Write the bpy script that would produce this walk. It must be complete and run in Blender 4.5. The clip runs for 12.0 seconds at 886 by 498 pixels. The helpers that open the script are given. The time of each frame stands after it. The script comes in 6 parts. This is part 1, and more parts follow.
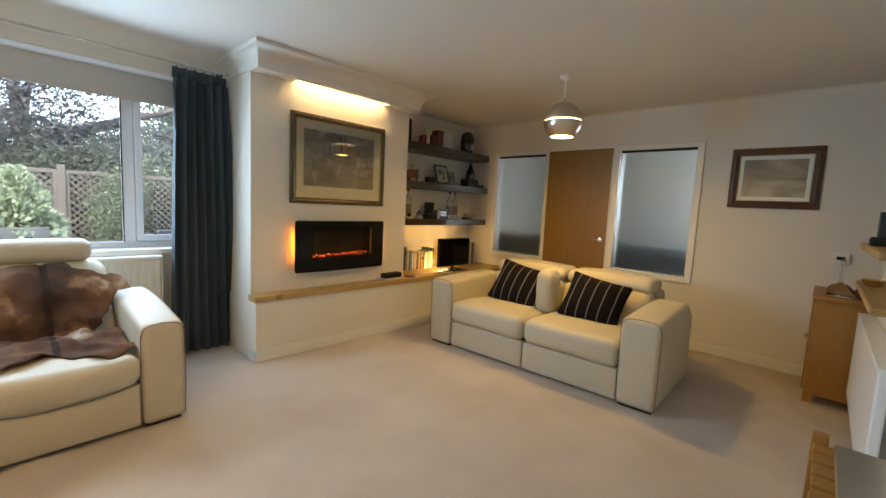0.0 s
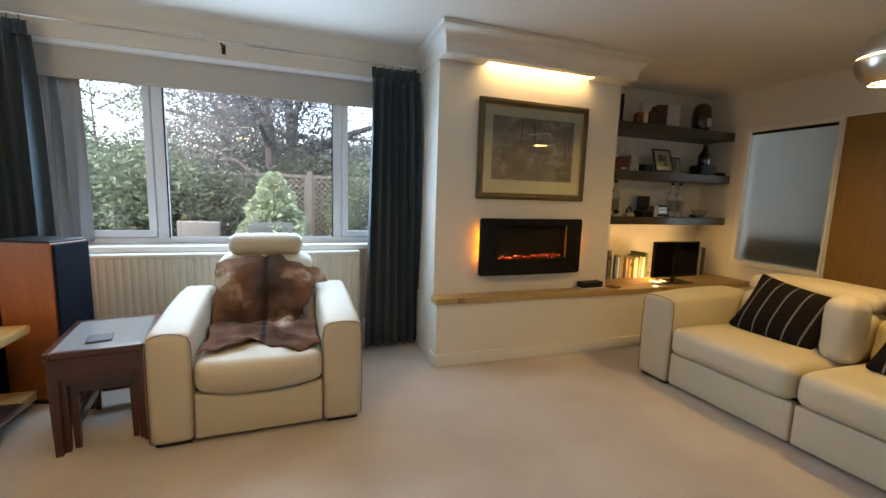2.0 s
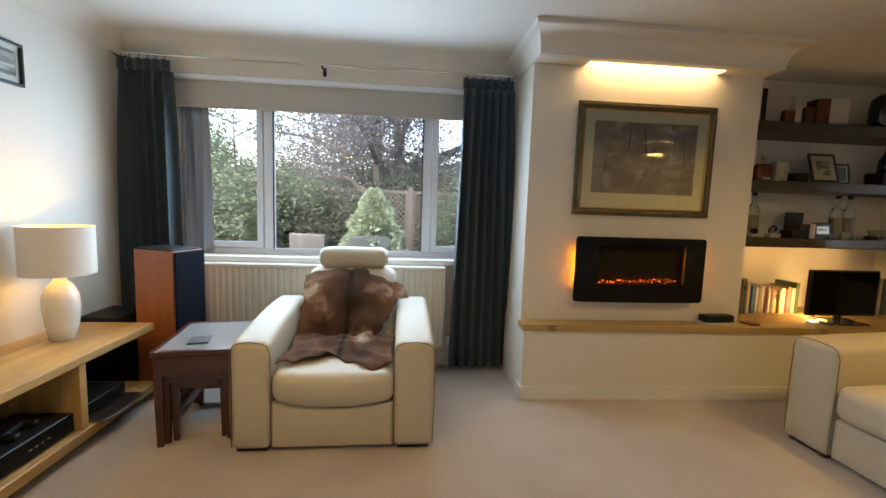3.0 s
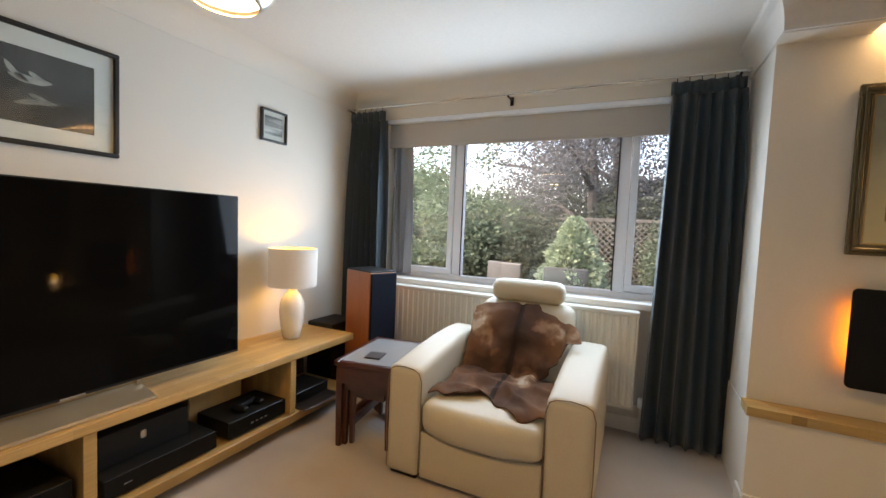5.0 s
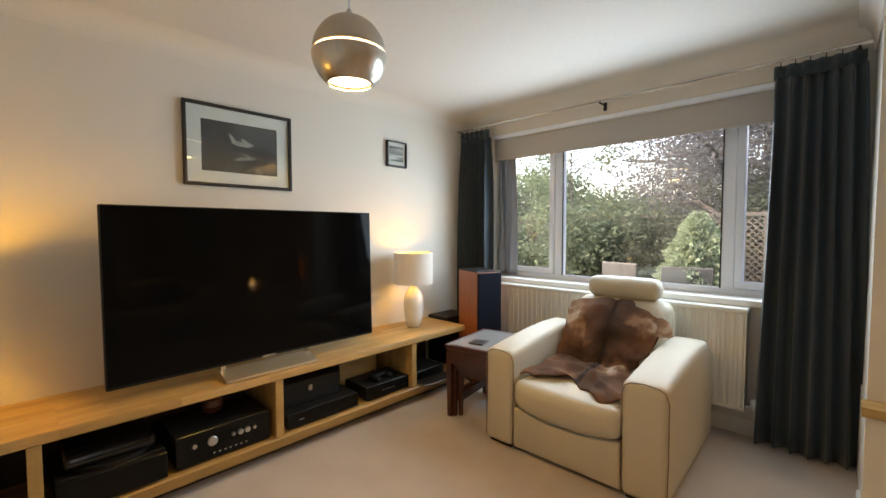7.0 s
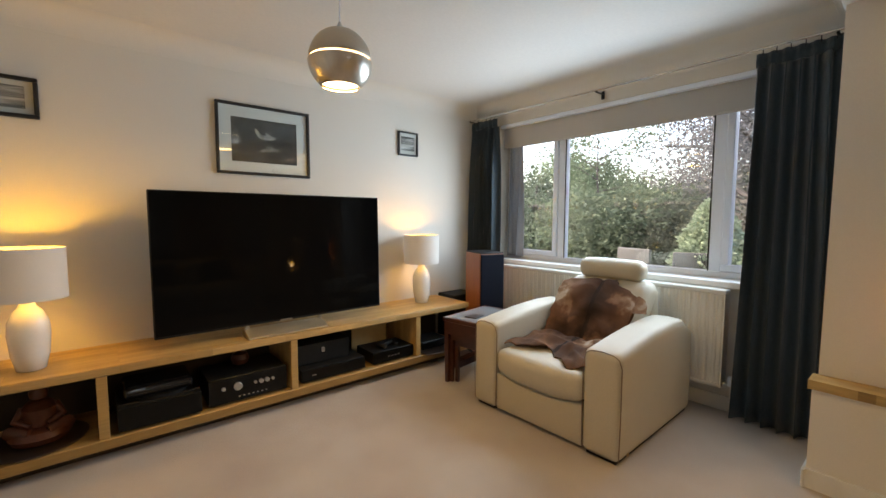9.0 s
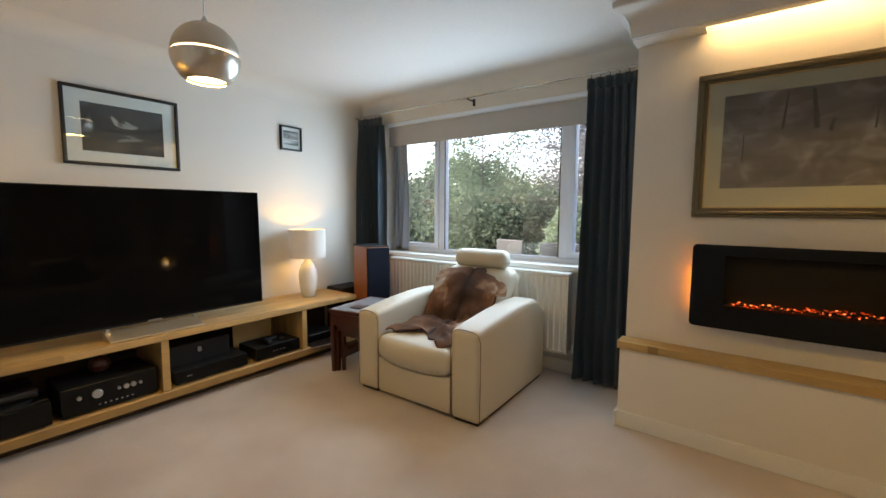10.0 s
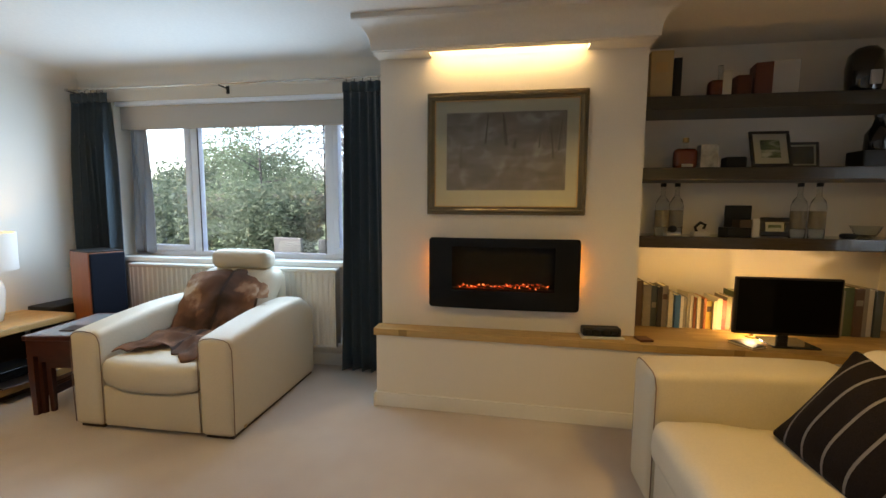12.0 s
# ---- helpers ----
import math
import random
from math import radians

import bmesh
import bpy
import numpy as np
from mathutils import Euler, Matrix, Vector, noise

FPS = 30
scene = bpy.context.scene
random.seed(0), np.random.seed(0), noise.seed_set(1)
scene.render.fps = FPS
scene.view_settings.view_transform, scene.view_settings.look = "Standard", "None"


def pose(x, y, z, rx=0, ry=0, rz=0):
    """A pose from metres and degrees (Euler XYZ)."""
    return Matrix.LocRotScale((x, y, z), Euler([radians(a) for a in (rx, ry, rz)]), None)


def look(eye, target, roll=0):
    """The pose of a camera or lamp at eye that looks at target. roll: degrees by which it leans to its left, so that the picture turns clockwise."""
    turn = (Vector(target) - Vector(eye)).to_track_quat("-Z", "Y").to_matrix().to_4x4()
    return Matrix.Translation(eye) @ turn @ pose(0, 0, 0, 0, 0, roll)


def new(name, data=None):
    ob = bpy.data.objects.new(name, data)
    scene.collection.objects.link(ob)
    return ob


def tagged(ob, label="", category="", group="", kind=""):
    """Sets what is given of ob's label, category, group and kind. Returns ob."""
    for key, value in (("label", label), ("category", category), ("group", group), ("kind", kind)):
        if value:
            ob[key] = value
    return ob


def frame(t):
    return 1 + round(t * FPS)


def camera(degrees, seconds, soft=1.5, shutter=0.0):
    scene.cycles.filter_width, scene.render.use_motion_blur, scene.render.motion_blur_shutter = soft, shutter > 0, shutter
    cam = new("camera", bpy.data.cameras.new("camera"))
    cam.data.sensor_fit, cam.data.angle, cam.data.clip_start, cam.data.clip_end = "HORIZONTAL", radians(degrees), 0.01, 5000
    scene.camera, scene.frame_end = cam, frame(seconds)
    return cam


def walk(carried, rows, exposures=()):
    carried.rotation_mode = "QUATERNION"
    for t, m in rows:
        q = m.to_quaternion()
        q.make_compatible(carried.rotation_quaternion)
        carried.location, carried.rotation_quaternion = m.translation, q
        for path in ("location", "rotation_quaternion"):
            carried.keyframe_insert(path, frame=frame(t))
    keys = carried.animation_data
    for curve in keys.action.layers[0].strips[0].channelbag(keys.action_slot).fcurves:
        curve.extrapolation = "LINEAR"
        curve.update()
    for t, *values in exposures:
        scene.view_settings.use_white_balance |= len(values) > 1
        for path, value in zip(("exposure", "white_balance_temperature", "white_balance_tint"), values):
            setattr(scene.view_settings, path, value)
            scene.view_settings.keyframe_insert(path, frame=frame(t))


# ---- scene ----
cam = camera(94.2, 12.0)
PATH = [
    (0, (-0.145, 0.549, 1.273), (-1.494, 2.01, 1.063), 2.8),
    (0.5, (-0.199, 0.634, 1.269), (-1.671, 1.968, 1.034), 2.5),
    (1, (-0.311, 0.752, 1.255), (-1.94, 1.885, 0.998), 2.2),
    (1.5, (-0.423, 0.828, 1.252), (-2.176, 1.753, 0.988), 2.0),
    (2, (-0.526, 0.898, 1.257), (-2.391, 1.57, 0.995), 1.8),
    (2.5, (-0.609, 1.006, 1.252), (-2.547, 1.439, 1.019), 1.8),
    (3, (-0.685, 1.071, 1.254), (-2.666, 1.247, 1.051), 1.9),
    (5, (-0.938, 1.349, 1.283), (-2.738, 0.484, 1.171), 2.5),
    (5.5, (-0.895, 1.439, 1.282), (-2.596, 0.394, 1.169), 1.9),
    (6, (-0.801, 1.554, 1.295), (-2.408, 0.371, 1.171), 1.2),
    (6.5, (-0.752, 1.658, 1.274), (-2.285, 0.377, 1.171), 0.4),
    (7, (-0.741, 1.741, 1.278), (-2.182, 0.358, 1.183), -0.1),
    (9, (-0.778, 2.161, 1.246), (-2.064, 0.637, 1.092), 0.2),
    (9.5, (-0.747, 2.301, 1.258), (-2.182, 0.919, 1.082), 0.2),
    (10, (-0.744, 2.409, 1.259), (-2.348, 1.228, 1.076), 0.3),
    (10.5, (-0.737, 2.494, 1.27), (-2.474, 1.52, 1.081), 0.4),
    (11, (-0.742, 2.57, 1.262), (-2.594, 1.839, 1.075), 0.6),
    (11.5, (-0.76, 2.612, 1.263), (-2.682, 2.094, 1.076), 0.6),
    (12, (-0.787, 2.673, 1.271), (-2.753, 2.36, 1.075), 0.4),
]
walk(cam, [(t, look(eye, target, roll)) for t, eye, target, roll in PATH],
     exposures=[(0, 0.33, 6950, 20), (1.5, 0.15, 6850, 21), (3, 0.02, 7250, 24), (5.2, -0.03, 7950, 28), (6.5, -0.03, 8400, 27), (9.0, -0.15, 7900, 26), (10.0, -0.13, 7400, 24), (12, -0.01, 6950, 22)])

# ---- world and large lights ----
world = bpy.data.worlds.new("overcast_sky")
scene.world = world
world.use_nodes = True
wn = world.node_tree
sky = wn.nodes.new("ShaderNodeTexSky")
sky.sky_type, sky.sun_disc = "NISHITA", False
sky.sun_elevation, sky.sun_rotation = radians(48), radians(135)
sky.air_density, sky.dust_density, sky.ozone_density = 1.0, 4.0, 1.0
wn.links.new(sky.outputs[0], wn.nodes["Background"].inputs[0])
wn.nodes["Background"].inputs[1].default_value = 1.2


def lamp(name, kind, m, energy, color=(1, 1, 1), **more):
    data = bpy.data.lights.new(name, kind)
    data.energy, data.color = energy, color
    for k, v in more.items():
        if k == "size":
            data.size = v
        elif k == "size_y":
            data.shape, data.size_y = "RECTANGLE", v
        elif k == "radius":
            data.shadow_soft_size = v
        elif k == "spot":
            data.spot_size, data.spot_blend = radians(v), 0.6
        elif k == "disc":
            data.shape, data.size = "DISK", v
        elif k == "spread":
            data.spread = radians(v)
        elif k == "angle":
            data.angle = radians(v)
    ob = new(name, data)
    ob.matrix_world = m
    return ob


lamp("sun", "SUN", look((7, -7, 11), (0, 0, 0)), 1.4, (0.78, 0.92, 1.0), angle=20)
lamp("window_daylight", "AREA", look((-3.86, 0.52, 1.42), (-1.2, 0.52, 1.0)), 52, (0.48, 0.77, 1.0), size=1.95, size_y=0.92, spread=170)
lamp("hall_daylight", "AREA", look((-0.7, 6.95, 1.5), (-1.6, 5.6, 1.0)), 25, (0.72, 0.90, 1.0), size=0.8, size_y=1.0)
WARM = (1.0, 0.73, 0.32)

# ---- materials ----
M = {}


def mat(name, color, rough=0.6, metal=0.0, grain=0.0, grain_scale=60.0, stain=0.0, stain_scale=2.5, bump=0.0, bump_scale=None,
        coat=0.0, emit=None, power=0.0, transmission=0.0, stretch=(1, 1, 1), second=None, spec=0.5, sheen=0.0, vary=0.0):
    """A surface with fine grain, slow stains and relief; second: the colour that the stains go to."""
    m = bpy.data.materials.new(name)
    m.use_nodes = True
    t = m.node_tree
    n, ln = t.nodes, t.links
    b = n["Principled BSDF"]
    b.inputs["Roughness"].default_value = rough
    b.inputs["Metallic"].default_value = metal
    b.inputs["Coat Weight"].default_value = coat
    b.inputs["Transmission Weight"].default_value = transmission
    b.inputs["Specular IOR Level"].default_value = spec
    b.inputs["Sheen Weight"].default_value = sheen
    tc = n.new("ShaderNodeTexCoord")
    mp = n.new("ShaderNodeMapping")
    mp.inputs["Scale"].default_value = stretch
    ln.new(tc.outputs["Object"], mp.inputs["Vector"])
    fine = n.new("ShaderNodeTexNoise")
    fine.inputs["Scale"].default_value, fine.inputs["Detail"].default_value = grain_scale, 4
    ln.new(mp.outputs[0], fine.inputs["Vector"])
    slow = n.new("ShaderNodeTexNoise")
    slow.inputs["Scale"].default_value, slow.inputs["Detail"].default_value = stain_scale, 3
    ln.new(mp.outputs[0], slow.inputs["Vector"])
    dark = tuple(c * 0.55 for c in color) if second is None else second
    ramp = n.new("ShaderNodeMapRange")
    ramp.inputs["From Min"].default_value, ramp.inputs["From Max"].default_value = 0.35, 0.75
    ramp.inputs["To Max"].default_value = stain
    ln.new(slow.outputs[0], ramp.inputs["Value"])
    mix = n.new("ShaderNodeMix")
    mix.data_type = "RGBA"
    mix.inputs["A"].default_value, mix.inputs["B"].default_value = (*color, 1), (*dark, 1)
    ln.new(ramp.outputs[0], mix.inputs["Factor"])
    r2 = n.new("ShaderNodeMapRange")
    r2.inputs["From Min"].default_value, r2.inputs["From Max"].default_value = 0.3, 0.7
    r2.inputs["To Min"].default_value, r2.inputs["To Max"].default_value = 1 - grain, 1 + grain * 0.5
    ln.new(fine.outputs[0], r2.inputs["Value"])
    mul = n.new("ShaderNodeVectorMath")
    mul.operation = "SCALE"
    ln.new(mix.outputs["Result"], mul.inputs[0])
    ln.new(r2.outputs[0], mul.inputs["Scale"])
    out = mul.outputs[0]
    if vary:
        info = n.new("ShaderNodeObjectInfo")
        hs = n.new("ShaderNodeHueSaturation")
        r3 = n.new("ShaderNodeMapRange")
        r3.inputs["To Min"].default_value, r3.inputs["To Max"].default_value = 1 - vary, 1 + vary
        ln.new(info.outputs["Random"], r3.inputs["Value"])
        ln.new(r3.outputs[0], hs.inputs["Value"])
        ln.new(out, hs.inputs["Color"])
        out = hs.outputs[0]
    ln.new(out, b.inputs["Base Color"])
    if emit:
        b.inputs["Emission Color"].default_value = (*emit, 1)
        b.inputs["Emission Strength"].default_value = power
    if bump:
        bp = n.new("ShaderNodeBump")
        bp.inputs["Strength"].default_value, bp.inputs["Distance"].default_value = min(1, bump), 0.004
        if bump_scale:
            bn = n.new("ShaderNodeTexNoise")
            bn.inputs["Scale"].default_value, bn.inputs["Detail"].default_value = bump_scale, 5
            ln.new(mp.outputs[0], bn.inputs["Vector"])
            ln.new(bn.outputs[0], bp.inputs["Height"])
        else:
            ln.new(fine.outputs[0], bp.inputs["Height"])
        ln.new(bp.outputs[0], b.inputs["Normal"])
    M[name] = m
    return m


def picture_mat(name, low, mid, high, scale, stretch, contrast=(0.35, 0.65), dist=1.0):
    """A printed picture: a soft three-tone pattern."""
    m = mat(name, mid, 0.45)
    n, ln = m.node_tree.nodes, m.node_tree.links
    tc = n.new("ShaderNodeTexCoord")
    mp = n.new("ShaderNodeMapping")
    mp.inputs["Scale"].default_value = stretch
    no = n.new("ShaderNodeTexNoise")
    no.inputs["Scale"].default_value, no.inputs["Detail"].default_value, no.inputs["Distortion"].default_value = scale, 4, dist
    cr = n.new("ShaderNodeValToRGB")
    e = cr.color_ramp.elements
    e[0].position, e[0].color = contrast[0], (*low, 1)
    e[1].position, e[1].color = contrast[1], (*high, 1)
    k = e.new(sum(contrast) / 2)
    k.color = (*mid, 1)
    ln.new(tc.outputs["Object"], mp.inputs["Vector"])
    ln.new(mp.outputs[0], no.inputs["Vector"])
    ln.new(no.outputs[0], cr.inputs[0])
    ln.new(cr.outputs[0], n["Principled BSDF"].inputs["Base Color"])
    return m


mat("wall_paint", (0.74, 0.705, 0.64), 0.75, grain=0.03, grain_scale=180, stain=0.06, stain_scale=1.3, bump=0.12, bump_scale=220, spec=0.3)
mat("ceiling_paint", (0.72, 0.70, 0.66), 0.85, grain=0.03, stain=0.05, stain_scale=1.0, bump=0.15, bump_scale=160, spec=0.2)
mat("white_gloss", (0.78, 0.77, 0.73), 0.35, grain=0.02, stain=0.05)
mat("pvc", (0.84, 0.90, 0.98), 0.3, grain=0.01, stain=0.04)
mat("carpet", (0.57, 0.50, 0.445), 0.95, grain=0.16, grain_scale=420, stain=0.62, stain_scale=1.9, bump=0.9, bump_scale=520,
    second=(0.37, 0.28, 0.225), spec=0.1, sheen=0.3)
mat("leather", (0.55, 0.49, 0.38), 0.5, grain=0.05, grain_scale=140, stain=0.12, stain_scale=4, bump=0.35, bump_scale=330, second=(0.52, 0.45, 0.34))
mat("piping", (0.20, 0.125, 0.085), 0.55)
mat("oak", (0.60, 0.385, 0.155), 0.42, grain=0.14, grain_scale=26, stain=0.4, stain_scale=5, bump=0.15, stretch=(0.35, 4, 4), second=(0.44, 0.26, 0.10))
mat("oak_y", (0.48, 0.325, 0.13), 0.45, grain=0.16, grain_scale=26, stain=0.4, stain_scale=5, bump=0.15, stretch=(4, 0.35, 4), second=(0.38, 0.235, 0.08))
mat("oak_door", (0.27, 0.140, 0.020), 0.4, grain=0.12, grain_scale=24, stain=0.3, stain_scale=4, bump=0.1, stretch=(5, 5, 0.3), second=(0.23, 0.115, 0.016))
mat("oak_honey", (0.37, 0.175, 0.035), 0.4, grain=0.12, grain_scale=24, stain=0.3, stain_scale=4, bump=0.1, stretch=(5, 5, 0.3), second=(0.31, 0.14, 0.025))
mat("mahogany", (0.07, 0.020, 0.013), 0.3, grain=0.25, grain_scale=30, stain=0.4, stretch=(4, 0.5, 1), coat=0.3)
mat("speaker_wood", (0.36, 0.115, 0.04), 0.35, grain=0.15, grain_scale=30, stain=0.3, stretch=(5, 5, 0.4), coat=0.2)
mat("grille", (0.010, 0.013, 0.022), 0.85, grain=0.3, grain_scale=500, spec=0.1)
mat("black_gloss", (0.008, 0.008, 0.009), 0.08, coat=0.5)
mat("screen", (0.003, 0.003, 0.0032), 0.05, spec=0.09)
mat("black_matt", (0.010, 0.010, 0.010), 0.5, grain=0.1, spec=0.3)
mat("fire_glass", (0.004, 0.004, 0.004), 0.22, spec=0.2)
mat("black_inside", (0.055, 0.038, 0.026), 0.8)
mat("walnut_dark", (0.035, 0.02, 0.015), 0.5, grain=0.2)
mat("curtain_cloth", (0.034, 0.053, 0.066), 0.9, grain=0.25, grain_scale=260, stain=0.25, stain_scale=6, bump=0.4, bump_scale=400, stretch=(1, 1, 0.25), sheen=0.2)
mat("blind_cloth", (0.50, 0.47, 0.43), 0.85, grain=0.04, grain_scale=300)
mat("net_cloth", (0.36, 0.40, 0.46), 0.9, grain=0.1, grain_scale=200, stretch=(1, 6, 0.2))
mat("radiator_paint", (0.72, 0.71, 0.67), 0.35, grain=0.02, stain=0.06)
mat("chrome", (0.75, 0.74, 0.72), 0.18, 1.0, grain=0.05)
mat("nickel", (0.56, 0.50, 0.42), 0.48, 1.0, grain=0.08, grain_scale=80, stretch=(1, 1, 8))
mat("nickel_polished", (0.66, 0.60, 0.52), 0.30, 1.0, grain=0.05, grain_scale=80, stretch=(1, 1, 0.1))
mat("silver", (0.55, 0.55, 0.54), 0.3, 1.0)
mat("brass", (0.55, 0.38, 0.18), 0.35, 1.0)
mat("bulb_glow", (1, 0.9, 0.7), 0.5, emit=(1.0, 0.80, 0.52), power=9.0)
mat("gap_glow", (1, 0.9, 0.7), 0.5, emit=(1.0, 0.78, 0.46), power=5.0)
mat("lamp_flame", (1, 0.9, 0.7), 0.5, emit=(1.0, 0.72, 0.36), power=200.0)
mat("led_warm", (1, 0.9, 0.7), 0.5, emit=(1.0, 0.70, 0.36), power=14.0)
mat("led_orange", (1, 0.5, 0.1), 0.5, emit=(1.0, 0.20, 0.005), power=0.9)
mat("ember", (0.9, 0.2, 0.05), 0.6, emit=(1.0, 0.07, 0.01), power=1.4)
mat("ember_hot", (1, 0.5, 0.2), 0.6, emit=(1.0, 0.22, 0.05), power=6.0)
mat("coal", (0.03, 0.015, 0.012), 0.8, grain=0.3)
mat("firebox_back", (0.030, 0.027, 0.023), 0.6, stain=0.5, stain_scale=8)
mat("shelf_stain", (0.050, 0.042, 0.029), 0.4, grain=0.2, grain_scale=30, stain=0.3, stretch=(4, 0.4, 4))
mat("shelf_stain_gloss", (0.055, 0.045, 0.036), 0.16, grain=0.2, grain_scale=30, stain=0.3, stretch=(4, 0.4, 4), coat=0.4)
mat("frame_bronze", (0.16, 0.125, 0.065), 0.26, 0.6, grain=0.08, grain_scale=50, stain=0.3, coat=0.3)
mat("frame_black", (0.012, 0.011, 0.011), 0.35)
mat("frame_brown", (0.10, 0.036, 0.014), 0.35, grain=0.2, grain_scale=30, stretch=(1, 1, 4), coat=0.2)
mat("mount_cream", (0.62, 0.58, 0.46), 0.8, grain=0.02)
# white card, darkened: the shading on the mounts is in the colour
mat("mount_white_shaded", (0.55, 0.53, 0.49), 0.8, grain=0.02)
mat("shade_cloth", (0.58, 0.56, 0.52), 0.9, grain=0.05, grain_scale=300, emit=(1.0, 0.80, 0.58), power=0.10)
mat("ceramic", (0.78, 0.76, 0.71), 0.25, coat=0.4, grain=0.02)
mat("paper", (0.72, 0.66, 0.52), 0.85, grain=0.12, grain_scale=300, stretch=(1, 1, 0.05))
mat("grey_plastic", (0.42, 0.42, 0.42), 0.4)
mat("red_box", (0.11, 0.03, 0.02), 0.5, grain=0.1)
mat("tan_box", (0.52, 0.38, 0.18), 0.6, stain=0.3, stain_scale=12)
mat("swan_pale", (0.34, 0.33, 0.30), 0.6, stain=0.9, stain_scale=30)
mat("swan_dim", (0.22, 0.21, 0.19), 0.6, stain=0.9, stain_scale=30)
mat("trunk_tone", (0.105, 0.082, 0.066), 0.7, stain=0.5, stain_scale=20)
mat("grey_photo", (0.25, 0.24, 0.2), 0.6, stain=1.0, stain_scale=18, second=(0.6, 0.58, 0.52))
mat("amber", (0.16, 0.035, 0.012), 0.15, coat=0.4)
mat("wood_red", (0.10, 0.028, 0.014), 0.4, grain=0.2)
mat("tray_metal", (0.2, 0.16, 0.14), 0.3, 0.9)
mat("soil", (0.05, 0.045, 0.03), 0.9, grain=0.3, grain_scale=8, stain=0.5)
mat("paving", (0.30, 0.28, 0.25), 0.85, grain=0.15, grain_scale=40, stain=0.4, stain_scale=3)
mat("lawn", (0.06, 0.10, 0.03), 0.9, grain=0.4, grain_scale=60, stain=0.4, stain_scale=1)
mat("fence_wood", (0.078, 0.08, 0.072), 0.8, grain=0.25, grain_scale=20, stain=0.4)
mat("bark", (0.085, 0.082, 0.078), 0.9, grain=0.4, grain_scale=30, bump=0.8, bump_scale=30, stretch=(3, 3, 0.5))
# silver; its gold tint stands in for the table lamp's reflection
mat("tv_silver_lamp_tint", (0.70, 0.60, 0.44), 0.3, 0.8, grain=0.05, stretch=(1, 30, 30))
mat("garden_chair", (0.062, 0.072, 0.074), 0.5, grain=0.04)


def staves(name, length, width, along="X"):
    """Glued oak staves of slightly different tones."""
    m = M[name]
    n, ln = m.node_tree.nodes, m.node_tree.links
    b = n["Principled BSDF"]
    old = b.inputs["Base Color"].links[0].from_socket
    tc, mp, br, mx = n.new("ShaderNodeTexCoord"), n.new("ShaderNodeMapping"), n.new("ShaderNodeTexBrick"), n.new("ShaderNodeMix")
    if along == "Y":
        mp.inputs["Rotation"].default_value = (0, 0, radians(90))
    br.offset, br.offset_frequency = 0.37, 3
    br.inputs["Scale"].default_value, br.inputs["Mortar Size"].default_value = 1.0, 0.0006
    br.inputs["Brick Width"].default_value, br.inputs["Row Height"].default_value = length, width
    br.inputs["Color1"].default_value, br.inputs["Color2"].default_value = (1.0, 1.0, 1.0, 1), (0.74, 0.70, 0.62, 1)
    br.inputs["Mortar"].default_value = (0.6, 0.55, 0.45, 1)
    mx.data_type, mx.blend_type = "RGBA", "MULTIPLY"
    mx.inputs["Factor"].default_value = 1.0
    ln.new(tc.outputs["Object"], mp.inputs["Vector"])
    ln.new(mp.outputs[0], br.inputs["Vector"])
    ln.new(old, mx.inputs["A"])
    ln.new(br.outputs["Color"], mx.inputs["B"])
    ln.new(mx.outputs["Result"], b.inputs["Base Color"])


staves("oak", 0.42, 0.048)
staves("oak_y", 0.42, 0.04, "Y")
picture_mat("print_forest", (0.14, 0.112, 0.098), (0.225, 0.19, 0.172), (0.42, 0.38, 0.36), 8, (1, 1.1, 1.6), (0.30, 0.74), 0.9)
picture_mat("print_dark", (0.010, 0.009, 0.008), (0.018, 0.016, 0.014), (0.05, 0.045, 0.04), 3, (1, 1, 2.5))
picture_mat("print_sea", (0.06, 0.06, 0.06), (0.22, 0.21, 0.2), (0.55, 0.52, 0.5), 5, (0.3, 1, 5), (0.35, 0.68))
picture_mat("print_sepia", (0.14, 0.075, 0.035), (0.34, 0.215, 0.115), (0.50, 0.35, 0.22), 2.2, (1, 1, 3))
# the white mount again, without the shading put into its colour
mat("mount_bright", (0.74, 0.70, 0.62), 0.8, grain=0.02)
picture_mat("print_green", (0.03, 0.05, 0.02), (0.12, 0.17, 0.09), (0.6, 0.62, 0.58), 6, (1, 1, 4))


def leaf_mat(name, color, second, rough=0.8):
    m = mat(name, color, rough, spec=0.15)
    n, ln = m.node_tree.nodes, m.node_tree.links
    geo = n.new("ShaderNodeNewGeometry")
    cr = n.new("ShaderNodeValToRGB")
    cr.color_ramp.elements[0].color, cr.color_ramp.elements[1].color = (*color, 1), (*second, 1)
    ln.new(geo.outputs["Random Per Island"], cr.inputs[0])
    ln.new(cr.outputs[0], n["Principled BSDF"].inputs["Base Color"])
    tr, ms = n.new("ShaderNodeBsdfTranslucent"), n.new("ShaderNodeMixShader")
    ms.inputs[0].default_value = 0.4
    ln.new(cr.outputs[0], tr.inputs["Color"])
    ln.new(n["Principled BSDF"].outputs[0], ms.inputs[1])
    ln.new(tr.outputs[0], ms.inputs[2])
    ln.new(ms.outputs[0], n["Material Output"].inputs["Surface"])
    return m


